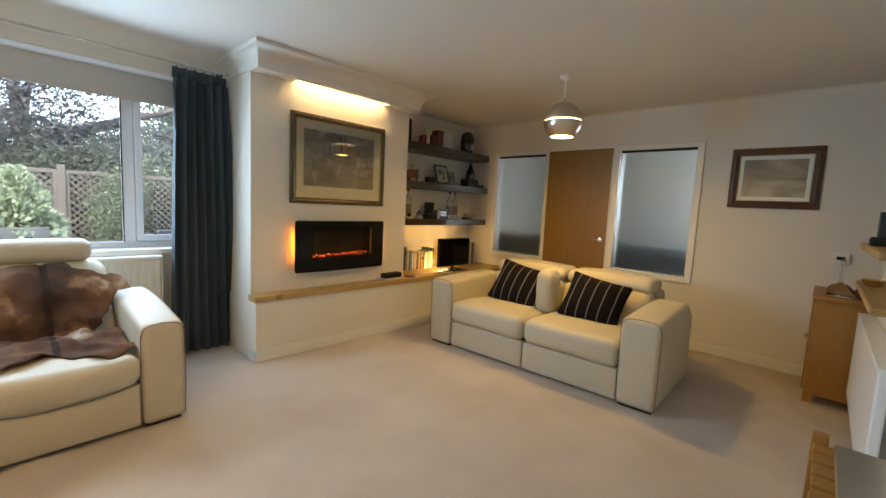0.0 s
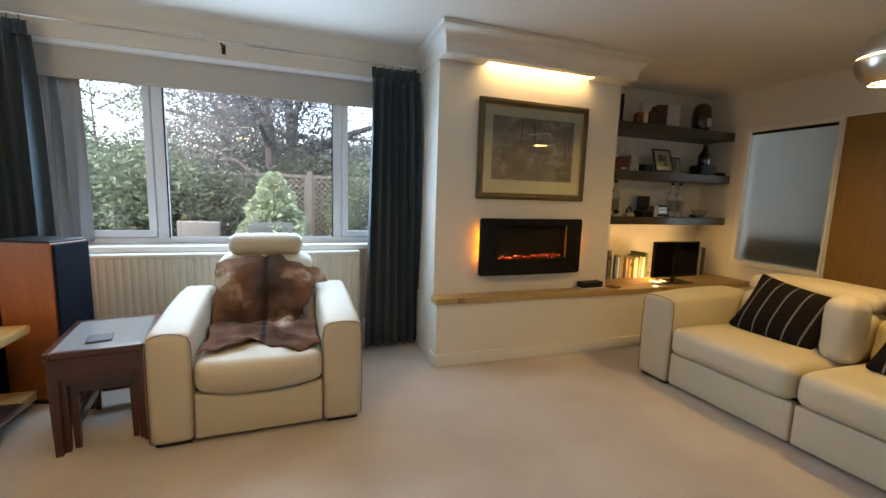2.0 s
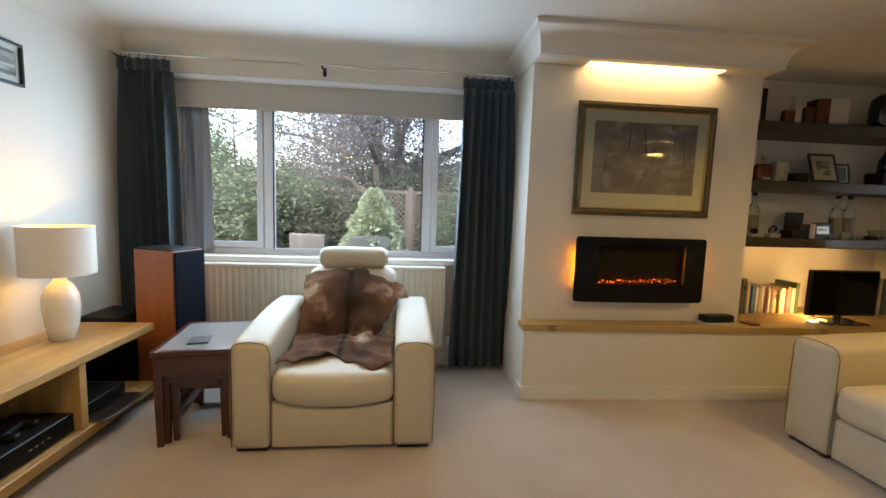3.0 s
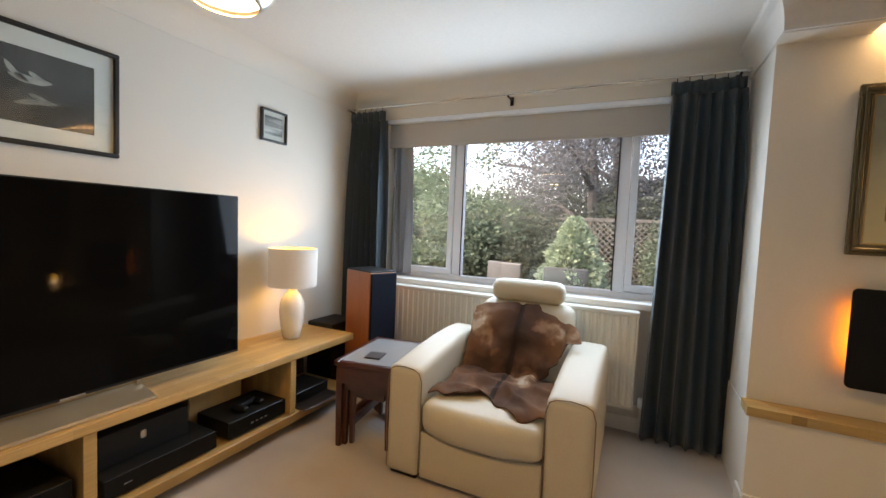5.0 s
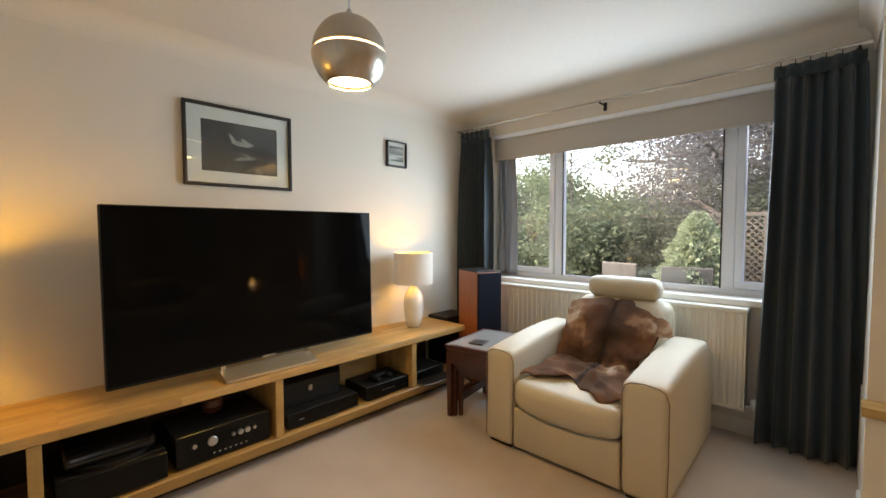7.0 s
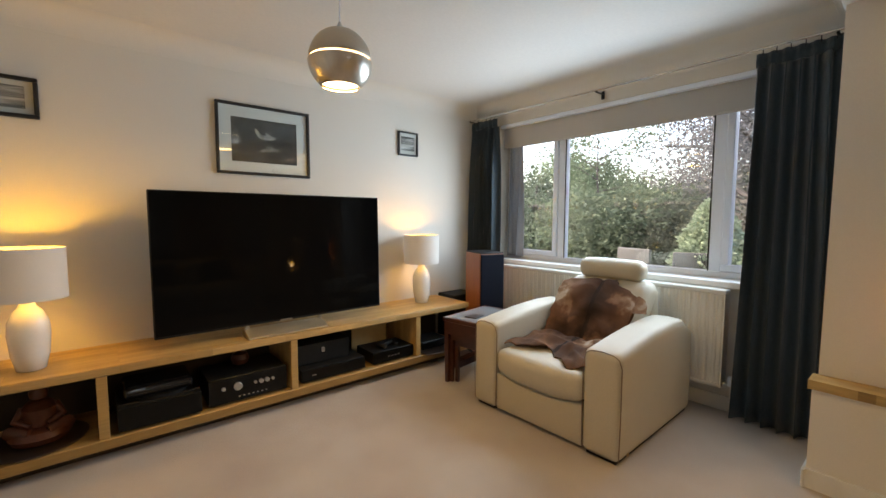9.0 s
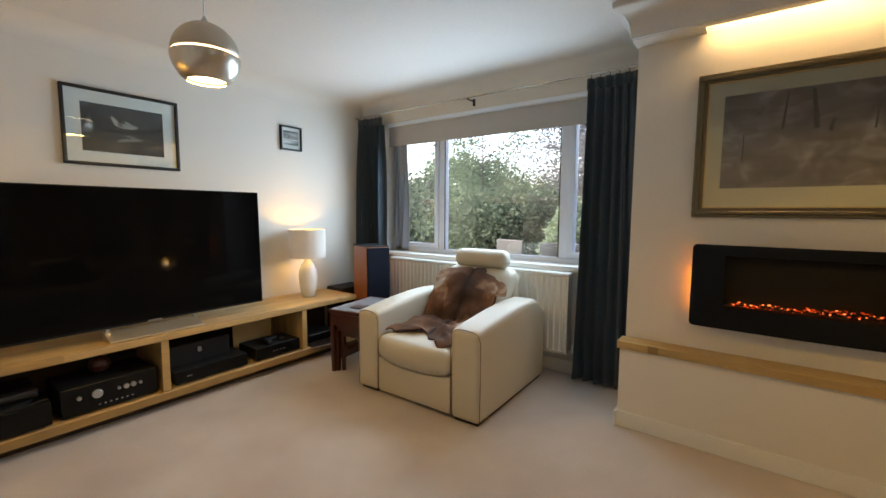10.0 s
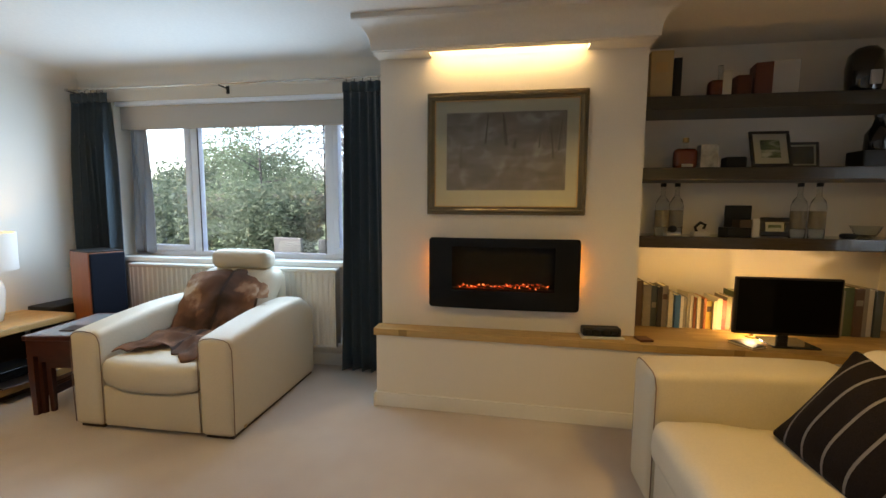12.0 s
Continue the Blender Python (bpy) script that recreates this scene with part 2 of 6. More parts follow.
def hide_mat():
    """Short brown hair, darker along the spine, with tan and pale flanks."""
    m = mat("hide", (0.15, 0.07, 0.04), 0.92, grain=0.35, grain_scale=160, bump=0.6, bump_scale=260, spec=0.12)
    n, ln = m.node_tree.nodes, m.node_tree.links
    b = n["Principled BSDF"]
    tc, no, cr = n.new("ShaderNodeTexCoord"), n.new("ShaderNodeTexNoise"), n.new("ShaderNodeValToRGB")
    sep, ab, ad, di = n.new("ShaderNodeSeparateXYZ"), n.new("ShaderNodeMath"), n.new("ShaderNodeMath"), n.new("ShaderNodeMath")
    ab.operation, ad.operation, di.operation = "ABSOLUTE", "MULTIPLY_ADD", "ADD"
    no.inputs["Scale"].default_value, no.inputs["Detail"].default_value, no.inputs["Distortion"].default_value = 3.0, 3, 0.8
    ln.new(tc.outputs["Object"], sep.inputs[0])
    ln.new(sep.outputs["Y"], ab.inputs[0])
    ln.new(ab.outputs[0], ad.inputs[0])
    ad.inputs[1].default_value = 0.66
    ln.new(tc.outputs["Object"], no.inputs["Vector"])
    ad.inputs[2].default_value = -0.02
    calm = n.new("ShaderNodeMath")
    calm.operation = "MULTIPLY_ADD"
    calm.inputs[1].default_value, calm.inputs[2].default_value = 0.34, 0.285
    ln.new(no.outputs[0], calm.inputs[0])
    ln.new(ad.outputs[0], di.inputs[0])
    ln.new(calm.outputs[0], di.inputs[1])
    e = cr.color_ramp.elements
    e[0].position, e[0].color = 0.40, (0.035, 0.022, 0.018, 1)
    e[1].position, e[1].color = 0.86, (0.52, 0.44, 0.37, 1)
    for p, c in ((0.50, (0.10, 0.052, 0.034)), (0.62, (0.19, 0.098, 0.06)), (0.76, (0.30, 0.185, 0.12))):
        k = e.new(p)
        k.color = (*c, 1)
    total = di.outputs[0]
    warp, sub, bent = n.new("ShaderNodeTexNoise"), n.new("ShaderNodeVectorMath"), n.new("ShaderNodeVectorMath")
    warp.inputs["Scale"].default_value, warp.inputs["Detail"].default_value = 9, 3
    ln.new(tc.outputs["Object"], warp.inputs["Vector"])
    sub.operation = "MULTIPLY_ADD"
    sub.inputs[1].default_value, sub.inputs[2].default_value = (0.24, 0.24, 0.24), (-0.12, -0.12, -0.12)
    ln.new(warp.outputs["Color"], sub.inputs[0])
    ln.new(sub.outputs[0], bent.inputs[0])
    ln.new(tc.outputs["Object"], bent.inputs[1])
    for centre, reach, gain in (((-0.68, -0.27, 0.71), 0.11, 0.25), ((-0.64, -0.21, 0.65), 0.07, 0.17), ((-0.60, -0.16, 0.60), 0.06, 0.17), ((-0.57, -0.11, 0.55), 0.06, 0.15), ((-0.67, 0.15, 0.72), 0.07, 0.20), ((-0.65, 0.23, 0.69), 0.07, 0.22), ((-0.63, 0.34, 0.66), 0.10, 0.18),
                                ((-0.43, 0.07, 0.45), 0.11, 0.32), ((-0.22, -0.07, 0.45), 0.10, 0.17), ((-0.53, -0.18, 0.48), 0.13, -0.10), ((-0.52, 0.03, 0.48), 0.10, -0.06), ((-0.53, 0.19, 0.48), 0.13, -0.10), ((-0.3, 0.22, 0.45), 0.12, -0.05)):
        ds, mr, sm = n.new("ShaderNodeVectorMath"), n.new("ShaderNodeMapRange"), n.new("ShaderNodeMath")
        ds.operation = "DISTANCE"
        ds.inputs[1].default_value = centre
        ln.new(bent.outputs[0], ds.inputs[0])
        ln.new(ds.outputs["Value"], mr.inputs["Value"])
        mr.interpolation_type = "SMOOTHSTEP"
        mr.inputs["From Min"].default_value, mr.inputs["From Max"].default_value = reach, reach * 0.25
        mr.inputs["To Max"].default_value = gain
        ln.new(mr.outputs[0], sm.inputs[0])
        ln.new(total, sm.inputs[1])
        total = sm.outputs[0]
    spine, ss = n.new("ShaderNodeMapRange"), n.new("ShaderNodeMath")
    spine.inputs["From Min"].default_value, spine.inputs["From Max"].default_value = 0.016, 0.003
    spine.inputs["To Max"].default_value = -0.26
    ln.new(ab.outputs[0], spine.inputs["Value"])
    ln.new(spine.outputs[0], ss.inputs[0])
    ln.new(total, ss.inputs[1])
    ln.new(ss.outputs[0], cr.inputs[0])
    r = n.new("ShaderNodeMapRange")
    fine = n.new("ShaderNodeTexNoise")
    fine.inputs["Scale"].default_value = 120
    ln.new(fine.outputs[0], r.inputs["Value"])
    r.inputs["To Min"].default_value, r.inputs["To Max"].default_value = 0.8, 1.2
    sc = n.new("ShaderNodeVectorMath")
    sc.operation = "SCALE"
    ln.new(cr.outputs[0], sc.inputs[0])
    ln.new(r.outputs[0], sc.inputs["Scale"])
    ln.new(sc.outputs[0], b.inputs["Base Color"])


hide_mat()
leaf_mat("leaf_green", (0.065, 0.10, 0.07), (0.15, 0.20, 0.14))
leaf_mat("leaf_light", (0.10, 0.15, 0.095), (0.20, 0.28, 0.18))
leaf_mat("leaf_purple", (0.09, 0.102, 0.11), (0.19, 0.207, 0.218))
# purple leaves with the haze of distance mixed into the colour
leaf_mat("leaf_purple_hazed", (0.15, 0.17, 0.165), (0.28, 0.30, 0.30))
leaf_mat("leaf_conifer", (0.20, 0.28, 0.19), (0.40, 0.50, 0.36))
leaf_mat("leaf_dark", (0.045, 0.06, 0.05), (0.11, 0.135, 0.10))


def glass_mat(name, rough, tint, ior=1.45, bump=0.0):
    m = bpy.data.materials.new(name)
    m.use_nodes = True
    n, ln = m.node_tree.nodes, m.node_tree.links
    b = n["Principled BSDF"]
    b.inputs["Base Color"].default_value = (*tint, 1)
    b.inputs["Transmission Weight"].default_value, b.inputs["Roughness"].default_value, b.inputs["IOR"].default_value = 1.0, rough, ior
    if bump:
        no, bp = n.new("ShaderNodeTexNoise"), n.new("ShaderNodeBump")
        no.inputs["Scale"].default_value = 260
        bp.inputs["Strength"].default_value, bp.inputs["Distance"].default_value = bump, 0.002
        ln.new(no.outputs[0], bp.inputs["Height"])
        ln.new(bp.outputs[0], b.inputs["Normal"])
    M[name] = m
    return m


glass_mat("glass_clear", 0.0, (0.96, 1.0, 0.98))
glass_mat("glass_frosted", 0.30, (0.86, 0.93, 0.95), bump=0.3)
glass_mat("glass_smoked", 0.05, (0.5, 0.48, 0.46), ior=1.15)
glass_mat("glass_bottle", 0.02, (0.85, 0.88, 0.86))


def stripes_mat(name):
    """Dark woven cloth with narrow pale stripes down it."""
    m = mat(name, (0.010, 0.007, 0.007), 0.9, grain=0.3, grain_scale=220, bump=0.4, spec=0.12)
    n, ln = m.node_tree.nodes, m.node_tree.links
    b = n["Principled BSDF"]
    base = b.inputs["Base Color"].links[0].from_socket
    tc, sep, mul, fr, gt = (n.new("ShaderNodeTexCoord"), n.new("ShaderNodeSeparateXYZ"), n.new("ShaderNodeMath"),
                            n.new("ShaderNodeMath"), n.new("ShaderNodeMath"))
    mul.operation, fr.operation, gt.operation = "MULTIPLY_ADD", "FRACT", "COMPARE"
    mul.inputs[1].default_value, mul.inputs[2].default_value = 12.0, 10.5
    gt.inputs[1].default_value, gt.inputs[2].default_value = 0.5, 0.055
    ln.new(tc.outputs["Object"], sep.inputs[0])
    ln.new(sep.outputs["X"], mul.inputs[0])
    ln.new(mul.outputs[0], fr.inputs[0])
    ln.new(fr.outputs[0], gt.inputs[0])
    mx = n.new("ShaderNodeMix")
    mx.data_type = "RGBA"
    mx.inputs["B"].default_value = (0.15, 0.14, 0.14, 1)
    ln.new(gt.outputs[0], mx.inputs["Factor"])
    ln.new(base, mx.inputs["A"])
    ln.new(mx.outputs["Result"], b.inputs["Base Color"])
    return m


stripes_mat("cushion_stripe")

# ---- mesh helpers ----


def thing(name, label, category, at=(0, 0, 0), turn=0, group="", kind=""):
    ob = new(name)
    ob.matrix_basis = pose(*at, 0, 0, turn)
    ob.empty_display_size = 0.1
    return tagged(ob, label, category, group, kind)


def root_of(ob):
    while ob.parent:
        ob = ob.parent
    return ob


def part(name, bm, material, parent=None, label="", smooth=False, kind=""):
    """Links bm as one mesh object under parent, in the parent's own axes."""
    bmesh.ops.recalc_face_normals(bm, faces=bm.faces)
    me = bpy.data.meshes.new(name)
    bm.to_mesh(me)
    bm.free()
    me.materials.append(M[material])
    if smooth:
        me.polygons.foreach_set("use_smooth", [True] * len(me.polygons))
        if smooth != "all":
            me.set_sharp_from_angle(angle=radians(smooth if smooth is not True else 35))
    ob = new(name, me)
    ob.parent = parent
    return tagged(ob, label, "", "", kind)


def whole(name, bm, material, label, category="", smooth=False, group="", kind="", at=None, turn=0):
    """A thing that is one mesh."""
    ob = part(name, bm, material, None, label, smooth, kind)
    if at:
        ob.matrix_basis = pose(*at, 0, 0, turn)
    return tagged(ob, "", category, group)


def box(bm, x0, x1, y0, y1, z0, z1, bevel=0.0, seg=1):
    r = bmesh.ops.create_cube(bm, size=1, matrix=Matrix.Translation(((x0 + x1) / 2, (y0 + y1) / 2, (z0 + z1) / 2))
                              @ Matrix.Diagonal((abs(x1 - x0), abs(y1 - y0), abs(z1 - z0), 1)))
    if bevel:
        edges = list({e for v in r["verts"] for e in v.link_edges})
        bmesh.ops.bevel(bm, geom=edges, offset=bevel, segments=seg, affect="EDGES", profile=0.5)
    return bm


def boxes(*rows, bevel=0.0, seg=1):
    bm = bmesh.new()
    for r in rows:
        box(bm, *r, bevel=bevel, seg=seg)
    return bm


def ticks(lo, hi, r, n):
    a = [lo + r * k for k in (0, 0.12, 0.35, 0.65, 1)]
    b = [hi - r * k for k in (1, 0.65, 0.35, 0.12, 0)]
    mid = [lo + r + (hi - lo - 2 * r) * k / n for k in range(1, n)]
    return a + mid + b


def soft(lo, hi, r, n=6, puff=(0, 0, 0), wobble=0.0, warp=None, bm=None):
    """A rounded upholstered block; puff: how far the faces swell; warp: a function that moves each point."""
    bm = bm or bmesh.new()
    t = [ticks(lo[k], hi[k], min(r, (hi[k] - lo[k]) * 0.49), n) for k in range(3)]
    c = [(lo[k] + hi[k]) / 2 for k in range(3)]
    h = [(hi[k] - lo[k]) / 2 for k in range(3)]
    size = [len(a) for a in t]
    grid = {}

    def vert(i, j, k):
        key = (i, j, k)
        if key not in grid:
            p = Vector((t[0][i], t[1][j], t[2][k]))
            rr = [min(r, h[a] * 0.98) for a in range(3)]
            inner = Vector([max(lo[a] + rr[a], min(hi[a] - rr[a], p[a])) for a in range(3)])
            d = p - inner
            q = Vector([d[a] / rr[a] for a in range(3)])
            if q.length > 1e-9:
                q.normalize()
                p = inner + Vector([q[a] * rr[a] for a in range(3)])
            u = [max(-1, min(1, (p[a] - c[a]) / h[a])) for a in range(3)]
            for a in range(3):
                o = [b for b in range(3) if b != a]
                p[a] += puff[a] * u[a] * (1 - u[o[0]] ** 2) * (1 - u[o[1]] ** 2)
            if wobble:
                p += noise.noise_vector(p * 7) * wobble
            if warp:
                p = Vector(warp(p))
            grid[key] = bm.verts.new(p)
        return grid[key]

    for a in range(3):
        b, d = (a + 1) % 3, (a + 2) % 3
        for side in (0, size[a] - 1):
            for i in range(size[b] - 1):
                for j in range(size[d] - 1):
                    ring = []
                    for di, dj in ((0, 0), (1, 0), (1, 1), (0, 1)):
                        key = [0, 0, 0]
                        key[a], key[b], key[d] = side, i + di, j + dj
                        ring.append(vert(*key))
                    try:
                        bm.faces.new(ring if side else ring[::-1])
                    except ValueError:
                        pass
    return bm


def loft(rings, bm=None, cap=True, closed=True):
    bm = bm or bmesh.new()
    vs = [[bm.verts.new(p) for p in ring] for ring in rings]
    n = len(vs[0])
    for a, b in zip(vs, vs[1:]):
        for i in range(n if closed else n - 1):
            bm.faces.new((a[i], a[(i + 1) % n], b[(i + 1) % n], b[i]))
    if cap:
        bm.faces.new(vs[0][::-1])
        bm.faces.new(vs[-1])
    return bm


def lathe(profile, n=32, at=(0, 0, 0), bm=None, cap=True):
    """profile: radius and height, from one end to the other."""
    return loft([[Vector((at[0] + r * math.cos(2 * math.pi * k / n), at[1] + r * math.sin(2 * math.pi * k / n), at[2] + z)) for k in range(n)]
                 for r, z in profile], bm, cap)


def tube(points, r, n=8, bm=None):
    """A round bar along points."""
    pts = [Vector(p) for p in points]
    rings = []
    for i, p in enumerate(pts):
        d = (pts[min(i + 1, len(pts) - 1)] - pts[max(i - 1, 0)]).normalized()
        a = d.orthogonal().normalized() if i == 0 else (a - d * a.dot(d)).normalized()
        b = d.cross(a)
        rr = r[i] if isinstance(r, (list, tuple)) else r
        rings.append([p + (a * math.cos(2 * math.pi * k / n) + b * math.sin(2 * math.pi * k / n)) * rr for k in range(n)])
    return loft(rings, bm)


def prism(outline, axis, lo, hi, bm=None):
    """A flat outline (two coordinates, in the order of the other axes) pushed along axis."""
    def at(p, v):
        q = list(p)
        q.insert(axis, v)
        return Vector(q)
    return loft([[at(p, lo) for p in outline], [at(p, hi) for p in outline]], bm)


def slab(a, b, z0, z1, bm=None):
    return loft([[Vector((x, y, z)) for x, y in (a + b[::-1])] for z in (z0, z1)], bm)


# ---- the room ----
WX, TY, DY, RX, CZ = -3.85, -0.945, 5.061, 0.42, 2.345
BX, LX, B0, B1 = -3.37, -3.262, 1.857, 3.437


def structure(name, bm, material, label, smooth=False, parent=None):
    return part(name, bm, material, parent, label, smooth, "structure")


structure("floor", boxes((WX - 0.25, RX + 0.2, TY - 0.2, DY + 0.06, -0.12, 0.0)), "carpet", "beige short-pile fitted carpet, faintly marked")
structure("ceiling", boxes((WX - 0.25, RX + 0.2, TY - 0.2, DY + 0.12, CZ, CZ + 0.12)), "ceiling_paint", "smooth white painted plaster ceiling")
structure("wall_tv", boxes((WX - 0.25, RX + 0.2, TY - 0.2, TY, 0, CZ)), "wall_paint", "cream painted plaster wall behind the television")
structure("wall_side", boxes((RX, RX + 0.2, TY, DY, 0, CZ)), "wall_paint", "cream painted plaster side wall")
wy0, wy1, wz0, wz1 = -0.62, 1.66, 0.80, 2.14
structure("wall_window", boxes((WX - 0.25, WX, TY, wy0, 0, CZ), (WX - 0.25, WX, wy1, B0, 0, CZ), (WX - 0.25, WX, wy0, wy1, 0, wz0),
                               (WX - 0.25, WX, wy0, wy1, wz1, CZ), (WX - 0.25, WX, B0, DY + 0.06, 0, CZ)), "wall_paint",
          "cream painted plaster wall round a wide window")
structure("chimney_breast", boxes((WX, BX, B0, B1, 0, CZ)), "wall_paint", "white painted plaster chimney breast with an electric fire")


def front(y, off=0.0):
    return LX + off + (y - 1.84) * 0.021


low = bmesh.new()
slab([(WX + 0.002, B0 - 0.006), (front(B0), B0 - 0.006)], [(WX + 0.002, DY), (front(DY), DY)], 0, 0.467, low)
structure("low_wall_box", low, "wall_paint", "white painted plaster box under the long oak shelf")
# door wall, with a doorway and two glazed openings
dl, dr = -2.662, -1.885
structure("wall_door", boxes((WX, -3.44, DY, DY + 0.12, 0, CZ), (-3.44, -2.70, DY, DY + 0.12, 0, 0.66), (-3.44, -2.70, DY, DY + 0.12, 1.98, CZ),
                             (-2.70, dl, DY, DY + 0.12, 0, CZ), (dl, dr, DY, DY + 0.12, 1.985, CZ), (dr, -1.84, DY, DY + 0.12, 0, CZ),
                             (-1.84, -1.06, DY, DY + 0.12, 0, 0.64), (-1.84, -1.06, DY, DY + 0.12, 1.98, CZ), (-1.06, RX + 0.2, DY, DY + 0.12, 0, CZ)),
          "wall_paint", "cream painted plaster wall with a door between two glazed panels")


# skirting boards and coving
def skirting(name, rows):
    structure(name, boxes(*rows, bevel=0.004), "white_gloss", "low white gloss skirting board")


skirting("baseboard_fireplace", [(BX, front(2.6, 0.016), B0 - 0.02, B0 - 0.0065, 0, 0.09)])
bb = bmesh.new()
slab([(front(B0, 0.001), B0 - 0.02), (front(B0, 0.016), B0 - 0.02)], [(front(DY, 0.001), DY - 0.002), (front(DY, 0.016), DY - 0.002)], 0.0, 0.09, bb)
structure("baseboard_low_wall", bb, "white_gloss", "low white gloss skirting board")
skirting("baseboard_window", [(WX, WX + 0.015, TY + 0.015, B0 - 0.02, 0, 0.10)])
skirting("baseboard_tv", [(WX, RX, TY, TY + 0.015, 0, 0.10)])
skirting("baseboard_door", [(front(DY, 0.02), dl - 0.06, DY - 0.015, DY, 0, 0.09), (dr + 0.06, RX, DY - 0.015, DY, 0, 0.09)])
skirting("baseboard_side", [(RX - 0.015, RX, TY + 0.016, DY - 0.016, 0, 0.09)])


def cove_profile(d, h, n=8):
    """A hollow quarter curve, from the wall (0, -h) out to the ceiling (d, 0)."""
    pts = [(0.0, -h)]
    for k in range(n + 1):
        a = math.pi / 2 * k / n
        pts.append((0.003 + (d - 0.003) * (1 - math.cos(a)), -h + (h + 0.0022) * math.sin(a)))
    return pts + [(d, 0.006), (0.0, 0.006)]


def cove(a, b, out, d=0.14, h=0.12, bm=None):
    """A strip of coving from a to b, its back on that line; out: the way into the room."""
    prof = cove_profile(d, h)
    return loft([[Vector((p[0] + out[0] * u, p[1] + out[1] * u, CZ - 0.001 + v)) for u, v in prof] for p in (a, b)], bm)


cv = bmesh.new()
cove((WX, TY), (WX, B0), (1, 0), bm=cv)
cove((WX, TY), (RX, TY), (0, 1), bm=cv)
cove((WX, DY), (RX, DY), (0, -1), 0.05, 0.045, bm=cv)
structure("trim_coving", cv, "wall_paint", "plain hollow plaster coving under the ceiling", 50)

# the coved head over the chimney breast with its light slot
SX, SZ = -3.237, 2.19
hd = bmesh.new()
for x0, x1, y0, y1 in ((BX, SX, B0 - 0.004, 2.185), (BX, SX, 3.10, B1 + 0.004), (-3.275, SX, 2.185, 3.10)):
    box(hd, x0, x1, y0, y1, SZ, CZ - 0.002)
structure("soffit_box", hd, "wall_paint", "white plaster pelmet box over the chimney breast")


def head_ring(u, v):
    s = u * 0.5
    return [Vector((WX + 0.001, B0 - s, v)), Vector((SX + u, B0 - s, v)), Vector((SX + u, B1 + s, v)), Vector((WX + 0.001, B1 + s, v))]


prof = [(0.004, SZ + 0.002), (0.022, SZ + 0.002), (0.022, SZ + 0.022), (0.026, SZ + 0.03)]
prof += [(0.026 + 0.125 * (1 - math.cos(a)), SZ + 0.03 + 0.095 * math.sin(a)) for a in [math.pi / 2 * k / 8 for k in range(1, 9)]]
prof += [(0.158, SZ + 0.130), (0.158, CZ - 0.001), (0.004, CZ - 0.001)]
structure("trim_soffit_coving", loft([head_ring(u, v) for u, v in prof], cap=False, closed=False), "ceiling_paint",
          "deep hollow plaster coving round the pelmet", 30)
strip = thing("soffit_strip_light", "warm white LED strip light set up inside the plaster pelmet", "light", (-3.34, 2.64, 2.235))
part("strip", boxes((-0.012, 0.012, -0.44, 0.44, -0.006, 0.006)), "led_warm", strip, "glowing warm strip")
part("channel", boxes((-0.018, 0.018, -0.45, 0.45, 0.006, 0.012)), "silver", strip)
lamp("strip_lamp", "AREA", pose(-3.318, 2.64, 2.225, 0, -40, 0), 5.2, WARM, size=0.03, size_y=0.88)


# ---- window ----
def window():
    gx = -4.03
    w = structure("window_1", boxes((gx - 0.035, gx + 0.035, wy0, wy1, 0.80, 0.885), (gx - 0.035, gx + 0.035, wy0, wy1, 2.06, wz1),
                                    (gx - 0.035, gx + 0.035, wy0, wy0 + 0.06, 0.885, 2.06), (gx - 0.035, gx + 0.035, wy1 - 0.06, wy1, 0.885, 2.06),
                                    (gx - 0.035, gx + 0.035, -0.035, 0.035, 0.885, 2.06), (gx - 0.035, gx + 0.035, 1.185, 1.255, 0.885, 2.06), bevel=0.004),
                  "pvc", "wide white plastic window in three lights")
    for y0, y1 in ((wy0 + 0.06, -0.035), (1.255, wy1 - 0.06)):
        a, b, f = y0 + 0.004, y1 - 0.004, 0.045
        x0, x1 = gx - 0.03, gx + 0.05
        part("casement", boxes((x0, x1, a, b, 0.889, 0.889 + f), (x0, x1, a, b, 2.056 - f, 2.056), (x0, x1, a, a + f, 0.889 + f, 2.056 - f),
                               (x0, x1, b - f, b, 0.889 + f, 2.056 - f), bevel=0.005), "pvc", w, "white plastic opening casement")
        p = part("pane", boxes((gx - 0.012, gx - 0.006, a + f - 0.006, b - f + 0.006, 0.889 + f - 0.006, 2.056 - f + 0.006)), "glass_clear", w)
        p.visible_shadow = False
    for y0, y1, z0, z1 in ((-0.035 + 0.07, 1.185, 0.885, 2.06),):
        part("bead", boxes((gx + 0.036, gx + 0.04, y0, y0 + 0.008, z0, z1), (gx + 0.036, gx + 0.04, y1 - 0.008, y1, z0, z1)), "black_matt", w, "thin dark rubber gasket")
        p = part("pane", boxes((gx - 0.012, gx - 0.006, y0 - 0.006, y1 + 0.006, z0 - 0.006, z1 + 0.006)), "glass_clear", w)
        p.visible_shadow = False
    structure("window_board", boxes((gx + 0.036, WX + 0.035, wy0 - 0.04, wy1 + 0.04, 0.80, 0.845), bevel=0.008, seg=2), "white_gloss",
              "white gloss window board over the radiator")


window()
bl = thing("roller_blind", "pale grey-beige roller blind, drawn a little way down over the window", "blind", (-3.905, 0.52, 2.13))
part("cloth", boxes((-0.002, 0.002, -1.13, 1.13, -0.195, 0.0)), "blind_cloth", bl)
part("bottom_bar", boxes((-0.006, 0.006, -1.13, 1.13, -0.215, -0.195), bevel=0.003), "blind_cloth", bl)
